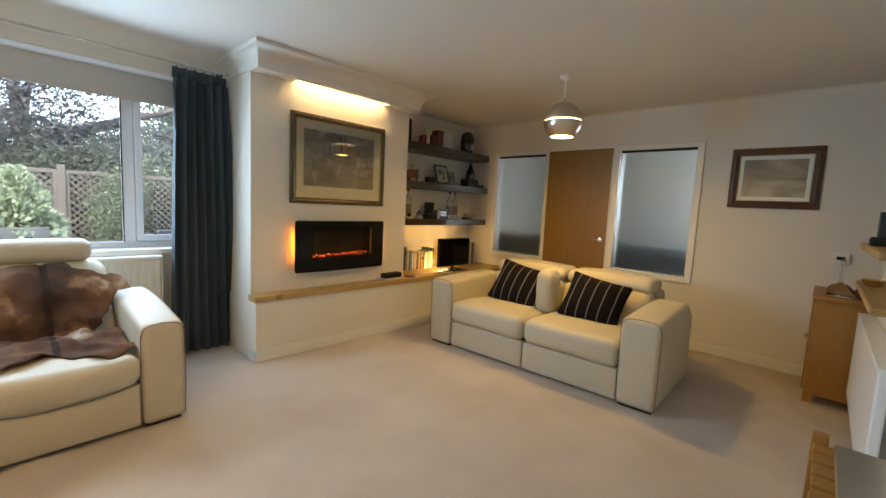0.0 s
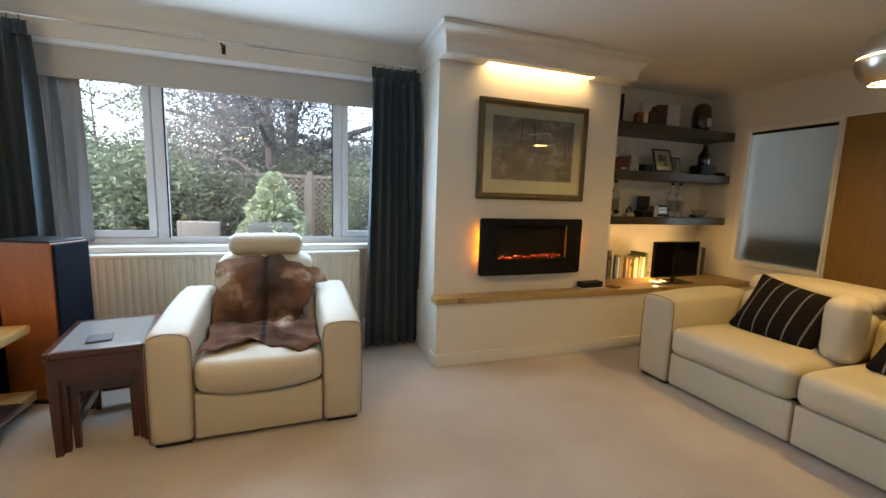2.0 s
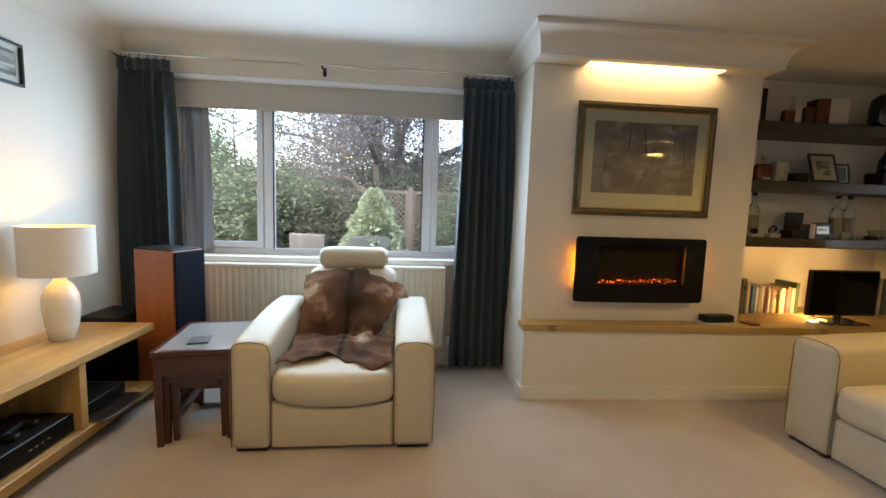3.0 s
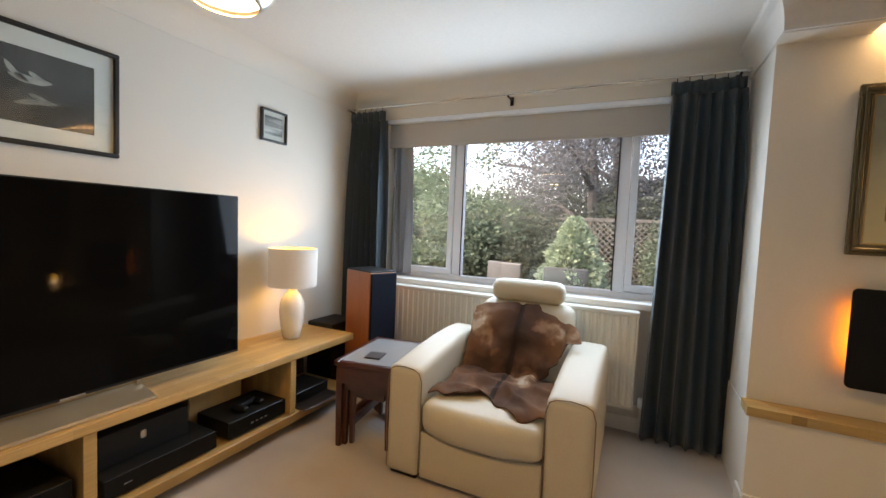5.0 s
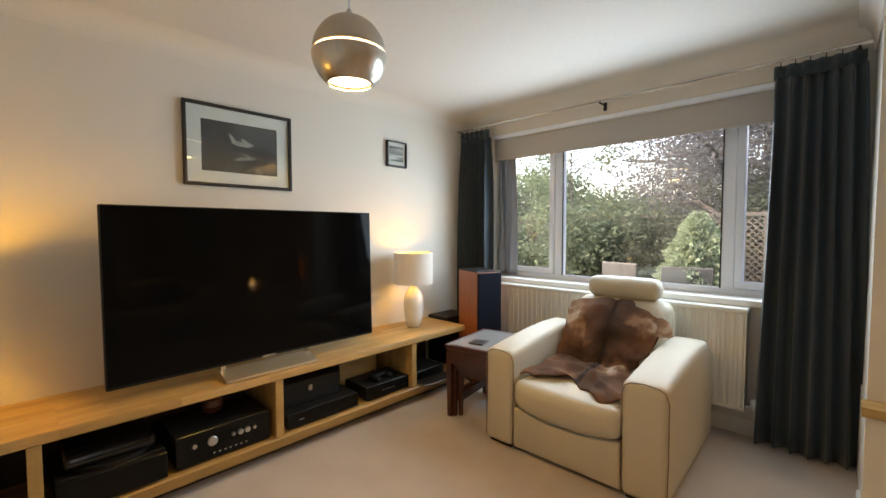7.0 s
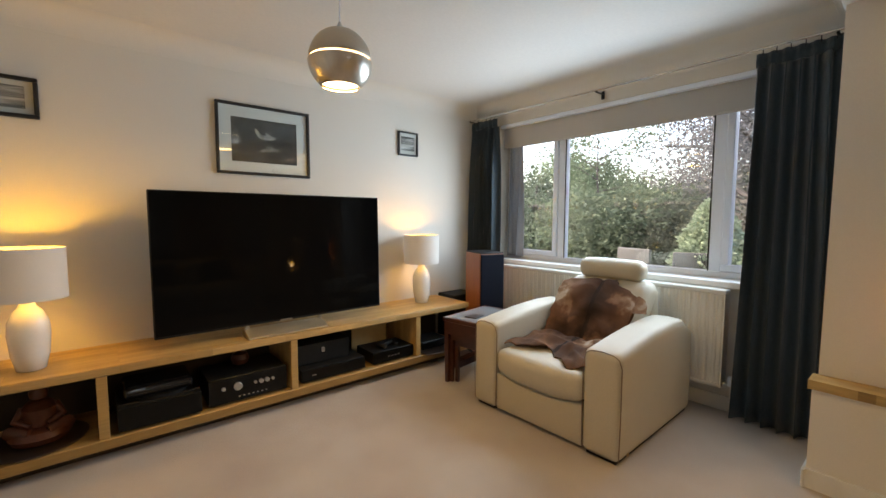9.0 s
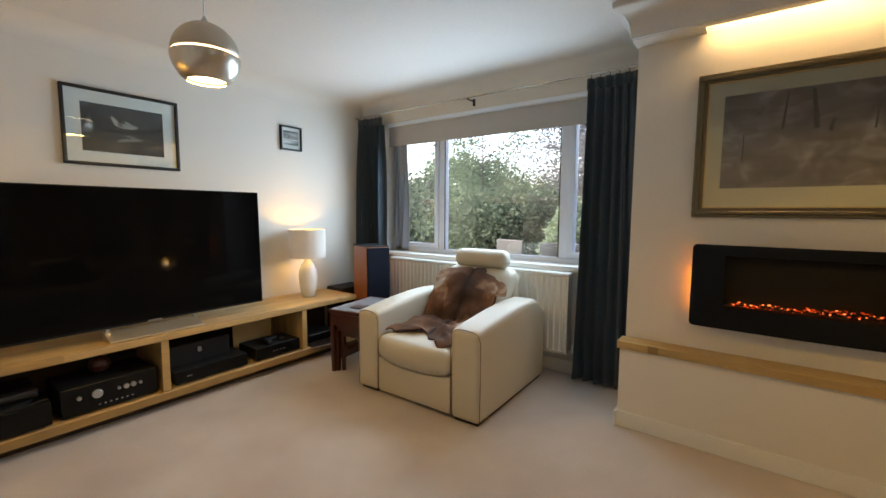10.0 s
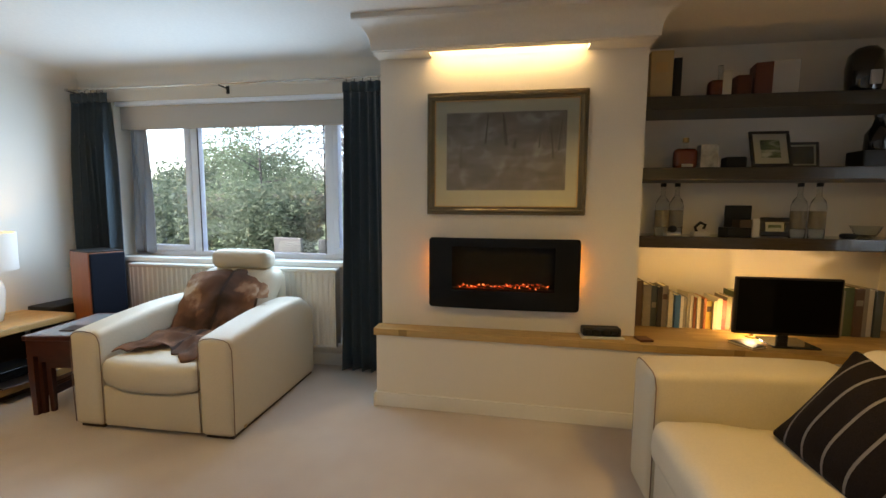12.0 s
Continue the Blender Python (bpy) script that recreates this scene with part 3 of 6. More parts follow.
part("roller", tube([(-0.02, -1.13, -0.015), (-0.02, 1.13, -0.015)], 0.02, 12), "blind_cloth", bl, smooth=True)


def cloth(y0, y1, x, z0, z1, folds, amp, seed, flare=0.0, hem=0.0):
    """A hanging pleated cloth."""
    rnd = random.Random(seed)
    ph = [rnd.uniform(0, 6.28) for _ in range(3)]
    n, rows = folds * 10, 26
    rings = []
    for k in range(rows + 1):
        f = k / rows
        z = z0 + (z1 - z0) * f
        front_pts, back = [], []
        for i in range(n + 1):
            u = i / n
            tight = 0.55 + 0.45 * min(1, (1 - f) * 5)
            w = math.sin(2 * math.pi * folds * u + 0.5 * math.sin(3 * (1 - f) + ph[0]) + 0.7 * math.sin(5 * u + ph[1]))
            xx = x + amp * tight * w + 0.012 * math.sin(9 * u + 4 * f + ph[2])
            yy = y0 + (y1 - y0) * u + (u - 0.5) * flare * (1 - f) + 0.012 * math.sin(2 * math.pi * folds * u * 1.0 + 1.3) * tight
            zz = z + (hem * u * (1 - f) if k == 0 else 0)
            front_pts.append(Vector((xx, yy, zz)))
            back.append(Vector((xx - 0.006, yy, zz)))
        rings.append(front_pts + back[::-1])
    return loft(rings)


def curtain(label, y0, y1, seed, folds, z0):
    t = thing("curtain", label, "curtain", (-3.745, (y0 + y1) / 2, z0), group="curtains at the window")
    h = (y1 - y0) / 2
    part("drape", cloth(-h, h, 0, 0.0, 2.115 - z0, folds, 0.036, seed, 0.10), "curtain_cloth", t, smooth="all")
    hb = bmesh.new()
    n = folds * 10
    ring = [Vector((0.011 * math.sin(2 * math.pi * folds * k / n), -h + 2 * h * k / n, 0)) for k in range(n + 1)]
    loft([[p + Vector((dx, 0, z)) for p in ring] + [p + Vector((dx - 0.008, 0, z)) for p in ring[::-1]] for dx, z in ((0.004, 2.11 - z0), (0.008, 2.15 - z0), (0.004, 2.185 - z0))], hb)
    part("heading_tape", hb, "curtain_cloth", t, "gathered curtain heading", "all")
    for k in range(6):
        y = -h + 0.03 + (2 * h - 0.06) * k / 5
        part("hook", tube([(0.006, y, 2.17 - z0), (0.003, y, 2.205 - z0)], 0.0025, 6), "black_matt", t)
    return t


curtain("long dark slate-blue curtain, drawn open beside the chimney breast", 1.45, 1.82, 3, 6, 0.014)
curtain("long dark slate-blue curtain, drawn open behind the floor speaker", -0.90, -0.56, 5, 6, 0.035)
sc = thing("side_curtain", "narrow pale grey-blue gathered cloth inside the window recess", "curtain", (-3.95, -0.50, 0.87))
part("drape", cloth(-0.085, 0.085, 0, 0, 1.08, 3, 0.012, 8), "net_cloth", sc, smooth="all")
part("heading_tape", boxes((-0.012, 0.012, -0.09, 0.09, 1.08, 1.11)), "net_cloth", sc)

part("cassette", boxes((-0.045, 0.050, -1.135, 1.135, -0.022, 0.009), bevel=0.004), "pvc", bl, "slim white cassette")

rod = thing("curtain_pole", "thin brushed steel curtain pole with small brackets", "curtain pole", (-3.745, 0.45, 2.215))
part("pole", tube([(0, -1.38, 0), (0, 1.37, 0)], 0.008, 10), "chrome", rod, smooth=True)
for y in (-1.36, 0.0, 1.34):
    part("bracket", boxes((-0.104, 0.004, y - 0.006, y + 0.006, -0.016, -0.009), (-0.104, -0.098, y - 0.012, y + 0.012, -0.05, 0.01)), "black_matt", rod, "small dark bracket")
for y in (-1.385, 1.375):
    part("finial", tube([(0, y - 0.012, 0), (0, y + 0.012, 0)], 0.013, 10), "chrome", rod, smooth=True)


def radiator():
    t = thing("radiator", "long cream ribbed panel radiator under the window", "radiator", (-3.78, 0.455, 0.17))
    h, w = 0.63, 0.91
    bm = bmesh.new()
    pts = []
    k = 40
    y = -w
    step = 2 * w / k
    for i in range(k):
        pts += [(0.030, y + step * 0.05), (0.038, y + step * 0.22), (0.038, y + step * 0.62), (0.030, y + step * 0.80)]
        y += step
    outline = [(0.004, -w)] + [(0.030, -w)] + pts + [(0.030, w), (0.004, w)]
    loft([[Vector((x, yy, z)) for x, yy in outline] for z in (0.03, h - 0.03)], bm)
    part("panel", bm, "radiator_paint", t, "ribbed front panel")
    part("top_grille", boxes((-0.05, 0.042, -w - 0.004, w + 0.004, h - 0.03, h), bevel=0.006), "radiator_paint", t)
    part("bottom_rail", boxes((0.002, 0.036, -w, w, 0.005, 0.03), bevel=0.004), "radiator_paint", t)
    for s in (-1, 1):
        part("side_cover", boxes((-0.05, 0.042, s * w - (0.008 if s > 0 else 0.0), s * w + (0.0 if s > 0 else 0.008), 0.02, h - 0.031)), "radiator_paint", t)
    part("back_panel", boxes((-0.05, -0.03, -w + 0.01, w - 0.01, 0.02, h - 0.032)), "radiator_paint", t)
    for y in (-0.585, 0.585):
        part("wall_bracket", boxes((-0.069, -0.05, y - 0.015, y + 0.015, 0.1, 0.5)), "radiator_paint", t)
    v = part("valve", lathe([(0.012, 0.0), (0.02, 0.005), (0.022, 0.05), (0.018, 0.062), (0.01, 0.066)], 14, (0.0, w + 0.045, 0.02)), "pvc", t, "white thermostatic valve", True)
    part("pipe", tube([(0, w, 0.03), (0, w + 0.03, 0.03), (0, w + 0.045, 0.02), (0, w + 0.045, -0.168)], 0.007, 8), "radiator_paint", v, smooth=True)


radiator()


# ---- chimney breast ----
sh = thing("long_shelf", "long oak shelf with a worn front edge, over the low wall", "shelf")
bm = bmesh.new()
slab([(BX + 0.001, 1.838), (front(1.84, 0.018), 1.838)], [(BX + 0.001, B1), (front(B1, 0.018), B1)], 0.468, 0.51, bm)
part("board", bm, "oak_y", sh, "oak board")
bm = bmesh.new()
slab([(WX + 0.002, B1 + 0.0015), (front(B1, 0.018), B1 + 0.0015)], [(WX + 0.002, DY - 0.002), (front(DY, 0.018), DY - 0.002)], 0.468, 0.51, bm)
part("board", bm, "oak_y", sh, "oak board")


def framed(name, label, at, w, h, frame_w, mount_w, frame_m, mount_m, print_m, turn=0, depth=0.025, group="", glass=True, hang=True):
    """A framed picture, hanging with its back at at and facing -y before it is turned; mount_w: side, top, bottom."""
    t = thing(name, label, "picture", at, turn, group)
    f, d = frame_w, depth
    bm = boxes((-w / 2, w / 2, -d, 0, h / 2 - f, h / 2), (-w / 2, w / 2, -d, 0, -h / 2, -h / 2 + f),
               (-w / 2, -w / 2 + f, -d, 0, -h / 2 + f, h / 2 - f), (w / 2 - f, w / 2, -d, 0, -h / 2 + f, h / 2 - f), bevel=min(0.006, f * 0.25), seg=2)
    part("frame", bm, frame_m, t)
    if f > 0.045:
        part("raised_moulding", boxes(*[(-w / 2 + o, w / 2 - o, -d - 0.008, -d + 0.001, s * (h / 2 - f * 0.5) - f * 0.22, s * (h / 2 - f * 0.5) + f * 0.22) for o, s in ((f * 0.28, 1), (f * 0.28, -1))],
                                      *[(s * (w / 2 - f * 0.5) - f * 0.22, s * (w / 2 - f * 0.5) + f * 0.22, -d - 0.008, -d + 0.001, -h / 2 + f * 0.72, h / 2 - f * 0.72) for s in (1, -1)], bevel=f * 0.14, seg=3), frame_m, t)
    if f > 0.03:
        g = 0.006
        iw, ih = w / 2 - f, h / 2 - f
        part("inner_lip", boxes((-iw, iw, -d + 0.004, -0.006, ih - g, ih - 0.0005), (-iw, iw, -d + 0.004, -0.006, -ih + 0.0005, -ih + g),
                                (-iw + 0.0005, -iw + g, -d + 0.004, -0.006, -ih + g, ih - g), (iw - g, iw - 0.0005, -d + 0.004, -0.006, -ih + g, ih - g)), "brass", t, "thin gilt lip")
    part("backing", boxes((-w / 2 + 0.004, w / 2 - 0.004, -0.004, -0.0005, -h / 2 + 0.004, h / 2 - 0.004)), "black_matt", t)
    a, b = w / 2 - f + 0.003, h / 2 - f + 0.003
    s, top, bot = mount_w
    x, zt, zb = a - s, b - top, -b + bot
    part("mount", boxes((-a, a, -0.009, -0.0045, zt, b), (-a, a, -0.009, -0.0045, -b, zb), (-a, -x, -0.009, -0.0045, zb, zt), (x, a, -0.009, -0.0045, zb, zt)), mount_m, t)
    part("print", boxes((-x - 0.002, x + 0.002, -0.0065, -0.0048, zb - 0.002, zt + 0.002)), print_m, t)
    if glass:
        p = part("glass", boxes((-a, a, -0.014, -0.0115, -b, b)), "glass_clear", t)
        p.visible_shadow = False
    return t


framed("forest_picture", "wide picture of a misty wood in a bronze frame", (BX + 0.001, 2.641, 1.6035), 0.958, 0.739, 0.048,
       (0.075, 0.075, 0.105), "frame_bronze", "mount_cream", "print_forest", 90)

wood = thing("print_trees", "faint tree trunks printed in the misty wood picture", "print", (BX + 0.0082, 2.641, 1.6035))
for k, (y, h0, h1, w) in enumerate(((-0.27, -0.08, 0.05, 0.004), (-0.12, 0.06, 0.235, 0.006), (0.006, 0.05, 0.235, 0.012), (0.052, 0.035, 0.09, 0.009),
                                    (0.20, 0.03, 0.11, 0.004), (0.285, -0.03, 0.16, 0.006), (0.315, 0.02, 0.20, 0.004))):
    lean = 0.02 * math.sin(k * 2.3)
    part("trunk_print", prism([(y - w, h0), (y + w, h0), (y + w * 0.5 + lean, h1), (y - w * 0.5 + lean, h1)], 0, 0.0, 0.0006), "trunk_tone", wood)


def electric_fire():
    t = thing("electric_fire", "wide black glass wall-hung electric fire with glowing embers", "fire", (BX, 2.6415, 0.655))
    w, h, d = 0.4565, 0.438, BX - (-3.283)
    d = -d
    n = 16
    out = []
    body = []
    gy0, gy1, gz0, gz1 = -0.31, 0.31, 0.115, 0.385
    # curved front glass with an opening for the fire window
    cols = [-w + 2 * w * k / n for k in range(n + 1)]

    def bow(y):
        return d - 0.02 * (y / w) ** 2

    bm = bmesh.new()

    def sheet(y0, y1, z0, z1):
        m = max(1, int((y1 - y0) / 0.05))
        ys = [y0 + (y1 - y0) * k / m for k in range(m + 1)]
        if y1 - y0 > 0.8:
            ys += [s * (w - e) for s in (-1, 1) for e in (0.022, 0.014, 0.007, 0.002)]
            ys.sort()

        def cut(y):
            e = max(0.0, abs(y) - (w - 0.022))
            return 0.022 - math.sqrt(max(0.0, 0.022 ** 2 - e * e))
        loft([[Vector((bow(y) - b, y, z)) for b, z in ((0, z0 + (cut(y) if z0 == 0 else 0)), (0, z1 - (cut(y) if z1 == h else 0)),
                                                       (0.006, z1 - (cut(y) if z1 == h else 0)), (0.006, z0 + (cut(y) if z0 == 0 else 0)))] for y in ys], bm)
    sheet(-w, w, 0, gz0)
    sheet(-w, w, gz1, h)
    sheet(-w, gy0, gz0, gz1)
    sheet(gy1, w, gz0, gz1)
    part("front_glass", bm, "fire_glass", t, "glossy black bowed glass front", 25)
    part("casing", boxes((0.0, d - 0.036, -w + 0.05, w - 0.05, 0.03, 0.08), (0.0, d - 0.036, -w + 0.05, w - 0.05, h - 0.04, h - 0.03),
                         (0.0, d - 0.036, -w + 0.05, -w + 0.06, 0.08, h - 0.04), (0.0, d - 0.036, w - 0.06, w - 0.05, 0.08, h - 0.04)), "black_matt", t)
    part("firebox_back", boxes((0.004, 0.01, gy0 - 0.03, gy1 + 0.03, gz0 - 0.02, gz1 + 0.01)), "firebox_back", t, "dark patterned firebox back")
    rnd = random.Random(4)
    for k in range(160):
        y = gy0 + 0.03 + (gy1 - gy0 - 0.06) * (k + rnd.random() * 0.8) / 160
        bmc = bmesh.new()
        r = rnd.uniform(0.0015, 0.0055)
        bmesh.ops.create_icosphere(bmc, subdivisions=1, radius=r)
        at = Vector((rnd.uniform(0.026, 0.046), y, gz0 + 0.014 + rnd.uniform(-0.008, 0.022) + 0.006 * math.sin(9 * y)))
        wide = rnd.uniform(0.9, 1.8)
        for v in bmc.verts:
            v.co = Vector((v.co.x, v.co.y * wide, v.co.z * 0.8)) * rnd.uniform(0.75, 1.2) + at
        part("ember", bmc, ("ember", "coal", "ember", "coal", "ember_hot", "ember", "coal")[k % 7], t, "glowing red ember" if k % 7 not in (1, 3, 6) else "dark coal piece")
    part("ember_bed", boxes((0.012, 0.055, gy0 - 0.02, gy1 + 0.02, gz0 - 0.018, gz0 + 0.006)), "coal", t)
    pane = part("fire_window", boxes((d - 0.034, d - 0.031, gy0 - 0.02, gy1 + 0.02, gz0 - 0.02, gz1 + 0.01)), "glass_smoked", t)
    pane.visible_shadow = False
    for s in (-1, 1):
        part("back_light", boxes((0.012, 0.022, s * (w - 0.047) - 0.002, s * (w - 0.047) + 0.002, 0.1, h - 0.09)), "led_orange", t, "orange back light strip")
        lamp("fire_glow", "AREA", pose(BX + 0.042, 2.6415 + s * (w - 0.052), 0.885, s * 18, 90, 0), 0.85, (1.0, 0.27, 0.0), size=0.26, size_y=0.03)
    return t


electric_fire()

# ---- alcove shelves ----
for label, z0, z1, m in (("thick dark-stained floating shelf, the lowest, with a glossy edge", 1.036, 1.108, "shelf_stain_gloss"),
                         ("thick dark-stained floating shelf holding frames and bottles", 1.455, 1.53, "shelf_stain"),
                         ("thick dark-stained floating shelf, the highest, holding boxes and bottles", 1.875, 1.955, "shelf_stain")):
    whole("alcove_shelf", boxes((WX + 0.001, -3.53, B1 + 0.002, DY - 0.02, z0, z1), bevel=0.004), m, label, "shelf", group="alcove shelves")
lamp("alcove_lamp", "AREA", pose(-3.70, 4.15, 1.022), 0.95, (1.0, 0.53, 0.02), size=0.05, size_y=1.2)
al = thing("alcove_strip_light", "warm LED strip under the lowest dark shelf", "light", (-3.70, 4.15, 1.03))
part("strip", boxes((-0.006, 0.006, -0.6, 0.6, -0.004, 0.0)), "led_warm", al)
part("channel", boxes((-0.01, 0.01, -0.61, 0.61, 0.0, 0.005)), "silver", al)

book_paints = {}
for nm, c in (("book_black", (0.02, 0.015, 0.014)), ("book_brown", (0.08, 0.045, 0.03)), ("book_grey", (0.22, 0.2, 0.16)), ("book_slate", (0.05, 0.065, 0.07)),
              ("book_cream", (0.55, 0.5, 0.38)), ("book_blue", (0.03, 0.12, 0.28)), ("book_orange", (0.45, 0.15, 0.05)), ("book_yellow", (0.6, 0.42, 0.08)),
              ("book_green", (0.07, 0.10, 0.045)), ("book_red", (0.35, 0.04, 0.03)), ("book_white", (0.6, 0.58, 0.5))):
    mat(nm, c, 0.5, grain=0.08, stain=0.2, stain_scale=14)


def book(y, w, h, depth, paint, x_front=-3.60, z=0.5105, lean=0.0):
    words = {"book_black": "black", "book_brown": "dark brown", "book_grey": "grey", "book_slate": "slate grey", "book_cream": "cream", "book_blue": "blue",
             "book_orange": "orange", "book_yellow": "yellow", "book_green": "dull green", "book_red": "red", "book_white": "off-white"}
    t = thing("book", ("tall " if h > 0.25 else "small ") + words[paint] + " book standing on the oak shelf", "book", (x_front - depth, y + w / 2, z), 0, "books in the alcove")
    c = 0.0025
    part("cover", boxes((0, depth - 0.004, -w / 2, -w / 2 + c, 0, h), (0, depth - 0.004, w / 2 - c, w / 2, 0, h), (depth - 0.004, depth, -w / 2, w / 2, 0, h)), paint, t)
    part("page_block", boxes((0.004, depth - 0.0045, -w / 2 + c + 0.0003, w / 2 - c - 0.0003, 0.004, h - 0.005)), "paper", t)
    if int(w * 1000) % 2:
        zb = h * (0.35 + 0.4 * ((y * 37) % 1))
        part("title_band", boxes((depth + 0.0003, depth + 0.001, -w / 2 + 0.004, w / 2 - 0.004, zb, zb + 0.035)), "book_grey" if paint in ("book_black", "book_brown", "book_slate", "book_blue", "book_green") else "book_brown", t)
    if lean:
        t.matrix_basis = pose(x_front - depth, y + w / 2, z, lean, 0, 0)
    return t


rnd = random.Random(11)
y = 3.452
for w, h, p in [(0.045, 0.31, "book_black"), (0.05, 0.30, "book_brown"), (0.048, 0.275, "book_grey"), (0.035, 0.27, "book_slate"), (0.028, 0.262, "book_black"),
                (0.035, 0.27, "book_grey"), (0.02, 0.24, "book_cream"), (0.012, 0.21, "book_white"), (0.034, 0.215, "book_blue"), (0.018, 0.205, "book_white"),
                (0.022, 0.20, "book_grey"), (0.012, 0.22, "book_cream"), (0.02, 0.215, "book_cream"), (0.014, 0.2, "book_orange"), (0.02, 0.21, "book_cream"),
                (0.016, 0.19, "book_brown"), (0.014, 0.2, "book_orange"), (0.035, 0.18, "book_yellow"), (0.02, 0.185, "book_cream"), (0.03, 0.2, "book_white"),
                (0.025, 0.19, "book_red"), (0.03, 0.21, "book_grey"), (0.028, 0.2, "book_cream"), (0.03, 0.24, "book_green")]:
    book(y, w, h, rnd.uniform(0.15, 0.2), p, -3.61 + rnd.uniform(-0.012, 0.008))
    y += w + 0.0025
y = 4.50
for w, h, p in [(0.03, 0.28, "book_grey"), (0.045, 0.27, "book_green"), (0.04, 0.29, "book_slate"), (0.03, 0.285, "book_green"), (0.04, 0.28, "book_grey"),
                (0.05, 0.30, "book_green"), (0.045, 0.295, "book_brown"), (0.03, 0.3, "book_grey"), (0.03, 0.29, "book_cream"), (0.04, 0.285, "book_slate")]:
    book(y, w, h, 0.2, p, -3.60 + rnd.uniform(-0.01, 0.01))
    y += w + 0.0025


def desk_monitor():
    t = thing("monitor", "small flat black computer screen on a glossy stand", "monitor", (-3.38, 4.26, 0.5105), 0)
    part("panel", boxes((-0.03, 0.0, -0.275, 0.275, 0.045, 0.38), bevel=0.006, seg=2), "black_matt", t)
    part("display", boxes((0.0005, 0.002, -0.262, 0.262, 0.062, 0.368)), "screen", t)
    part("stand_neck", boxes((-0.04, -0.02, -0.03, 0.03, 0.008, 0.16), bevel=0.004), "black_gloss", t)
    part("stand_base", boxes((-0.10, 0.11, -0.12, 0.12, 0.0, 0.010), bevel=0.004), "black_gloss", t)
    return t


desk_monitor()
t = thing("notebook", "cream notebook with a black edge lying under the screen", "book", (-3.30, 4.02, 0.5105), 25)
part("page_block", boxes((-0.07, 0.07, -0.05, 0.05, 0.002, 0.012)), "paper", t)
part("cover", boxes((-0.072, 0.072, -0.052, 0.052, 0.0, 0.0018), (-0.072, 0.072, -0.052, 0.052, 0.0122, 0.014)), "black_matt", t)
t = thing("router_box", "small ribbed black box on a white tray, on the oak shelf", "box", (-3.315, 3.235, 0.5105), 3)
part("tray", boxes((-0.05, 0.055, -0.125, 0.12, 0.0, 0.012), bevel=0.003), "mount_white_shaded", t, "flat white tray")
part("body", boxes((-0.04, 0.04, -0.115, 0.105, 0.0125, 0.062), bevel=0.01, seg=2), "black_matt", t)
for k in range(4):
    part("ridge", boxes((0.0405, 0.043, -0.10 + k * 0.05, -0.065 + k * 0.05, 0.025, 0.05)), "black_gloss", t)
whole("wallet", boxes((-0.045, 0.045, -0.04, 0.04, 0, 0.012), bevel=0.004), "wood_red", "small dark red wallet lying on the oak shelf", "wallet", at=(-3.30, 3.47, 0.5105), turn=10)


def bottle(label, at, r, h, m, neck=0.014, cap_m="black_matt", group="bottles on the shelves"):
    t = thing("bottle", label, "bottle", at, 0, group)
    part("body", lathe([(r * 0.9, 0), (r, 0.006), (r, h * 0.58), (r * 0.85, h * 0.66), (neck, h * 0.76), (neck, h * 0.93)], 18), m, t, smooth=40)
    part("cap", lathe([(neck + 0.003, h * 0.93), (neck + 0.003, h)], 12), cap_m, t, smooth=40)
    part("paper_label", lathe([(r + 0.0008, h * 0.16), (r + 0.0008, h * 0.48)], 18, cap=False), "book_grey", t)
    return t


Z1, Z2, Z3 = 1.1085, 1.5305, 1.9555
for yy, hh in ((3.66, 0.335), (3.745, 0.335), (4.455, 0.335), (4.56, 0.335)):
    bottle("clear glass spirit bottle with a black cap on the dark shelf", (-3.68, yy, Z1), 0.042, hh, "glass_bottle")
t = thing("box_with_lid", "dark box with a raised back on the dark shelf", "box", (-3.66, 4.12, Z1))
part("case", boxes((-0.06, 0.06, -0.10, 0.085, 0, 0.055), bevel=0.004), "black_matt", t)
part("raised_lid", boxes((-0.06, -0.045, -0.07, 0.085, 0.0555, 0.195), bevel=0.003), "black_matt", t)
part("step", boxes((-0.04, 0.05, -0.03, 0.085, 0.0555, 0.105), bevel=0.003), "black_inside", t)
whole("white_card", boxes((-0.004, 0.004, -0.02, 0.02, 0, 0.11)), "mount_white_shaded", "small white card standing on the dark shelf", "card", at=(-3.595, 4.175, Z1))


def standing_frame(label, y, w, h, f, mount, print_m, z, x=-3.62, turn=90, lean=-9, mount_m="mount_white_shaded"):
    t = framed("photo_frame", label, (x - 0.04, y, z + h / 2 + 0.002), w, h, f, (mount, mount, mount), "frame_black", mount_m, print_m, turn, 0.015, "photo frames on the shelves")
    t.matrix_basis = pose(x - 0.02, y, z + h / 2 * math.cos(radians(lean)) + 0.003, 0, 0, turn) @ pose(0, 0, 0, lean, 0, 0)
    part("strut", boxes((-0.02, 0.02, 0.0005, 0.004, -h / 2 + 0.01, h / 4)), "black_matt", t)
    return t


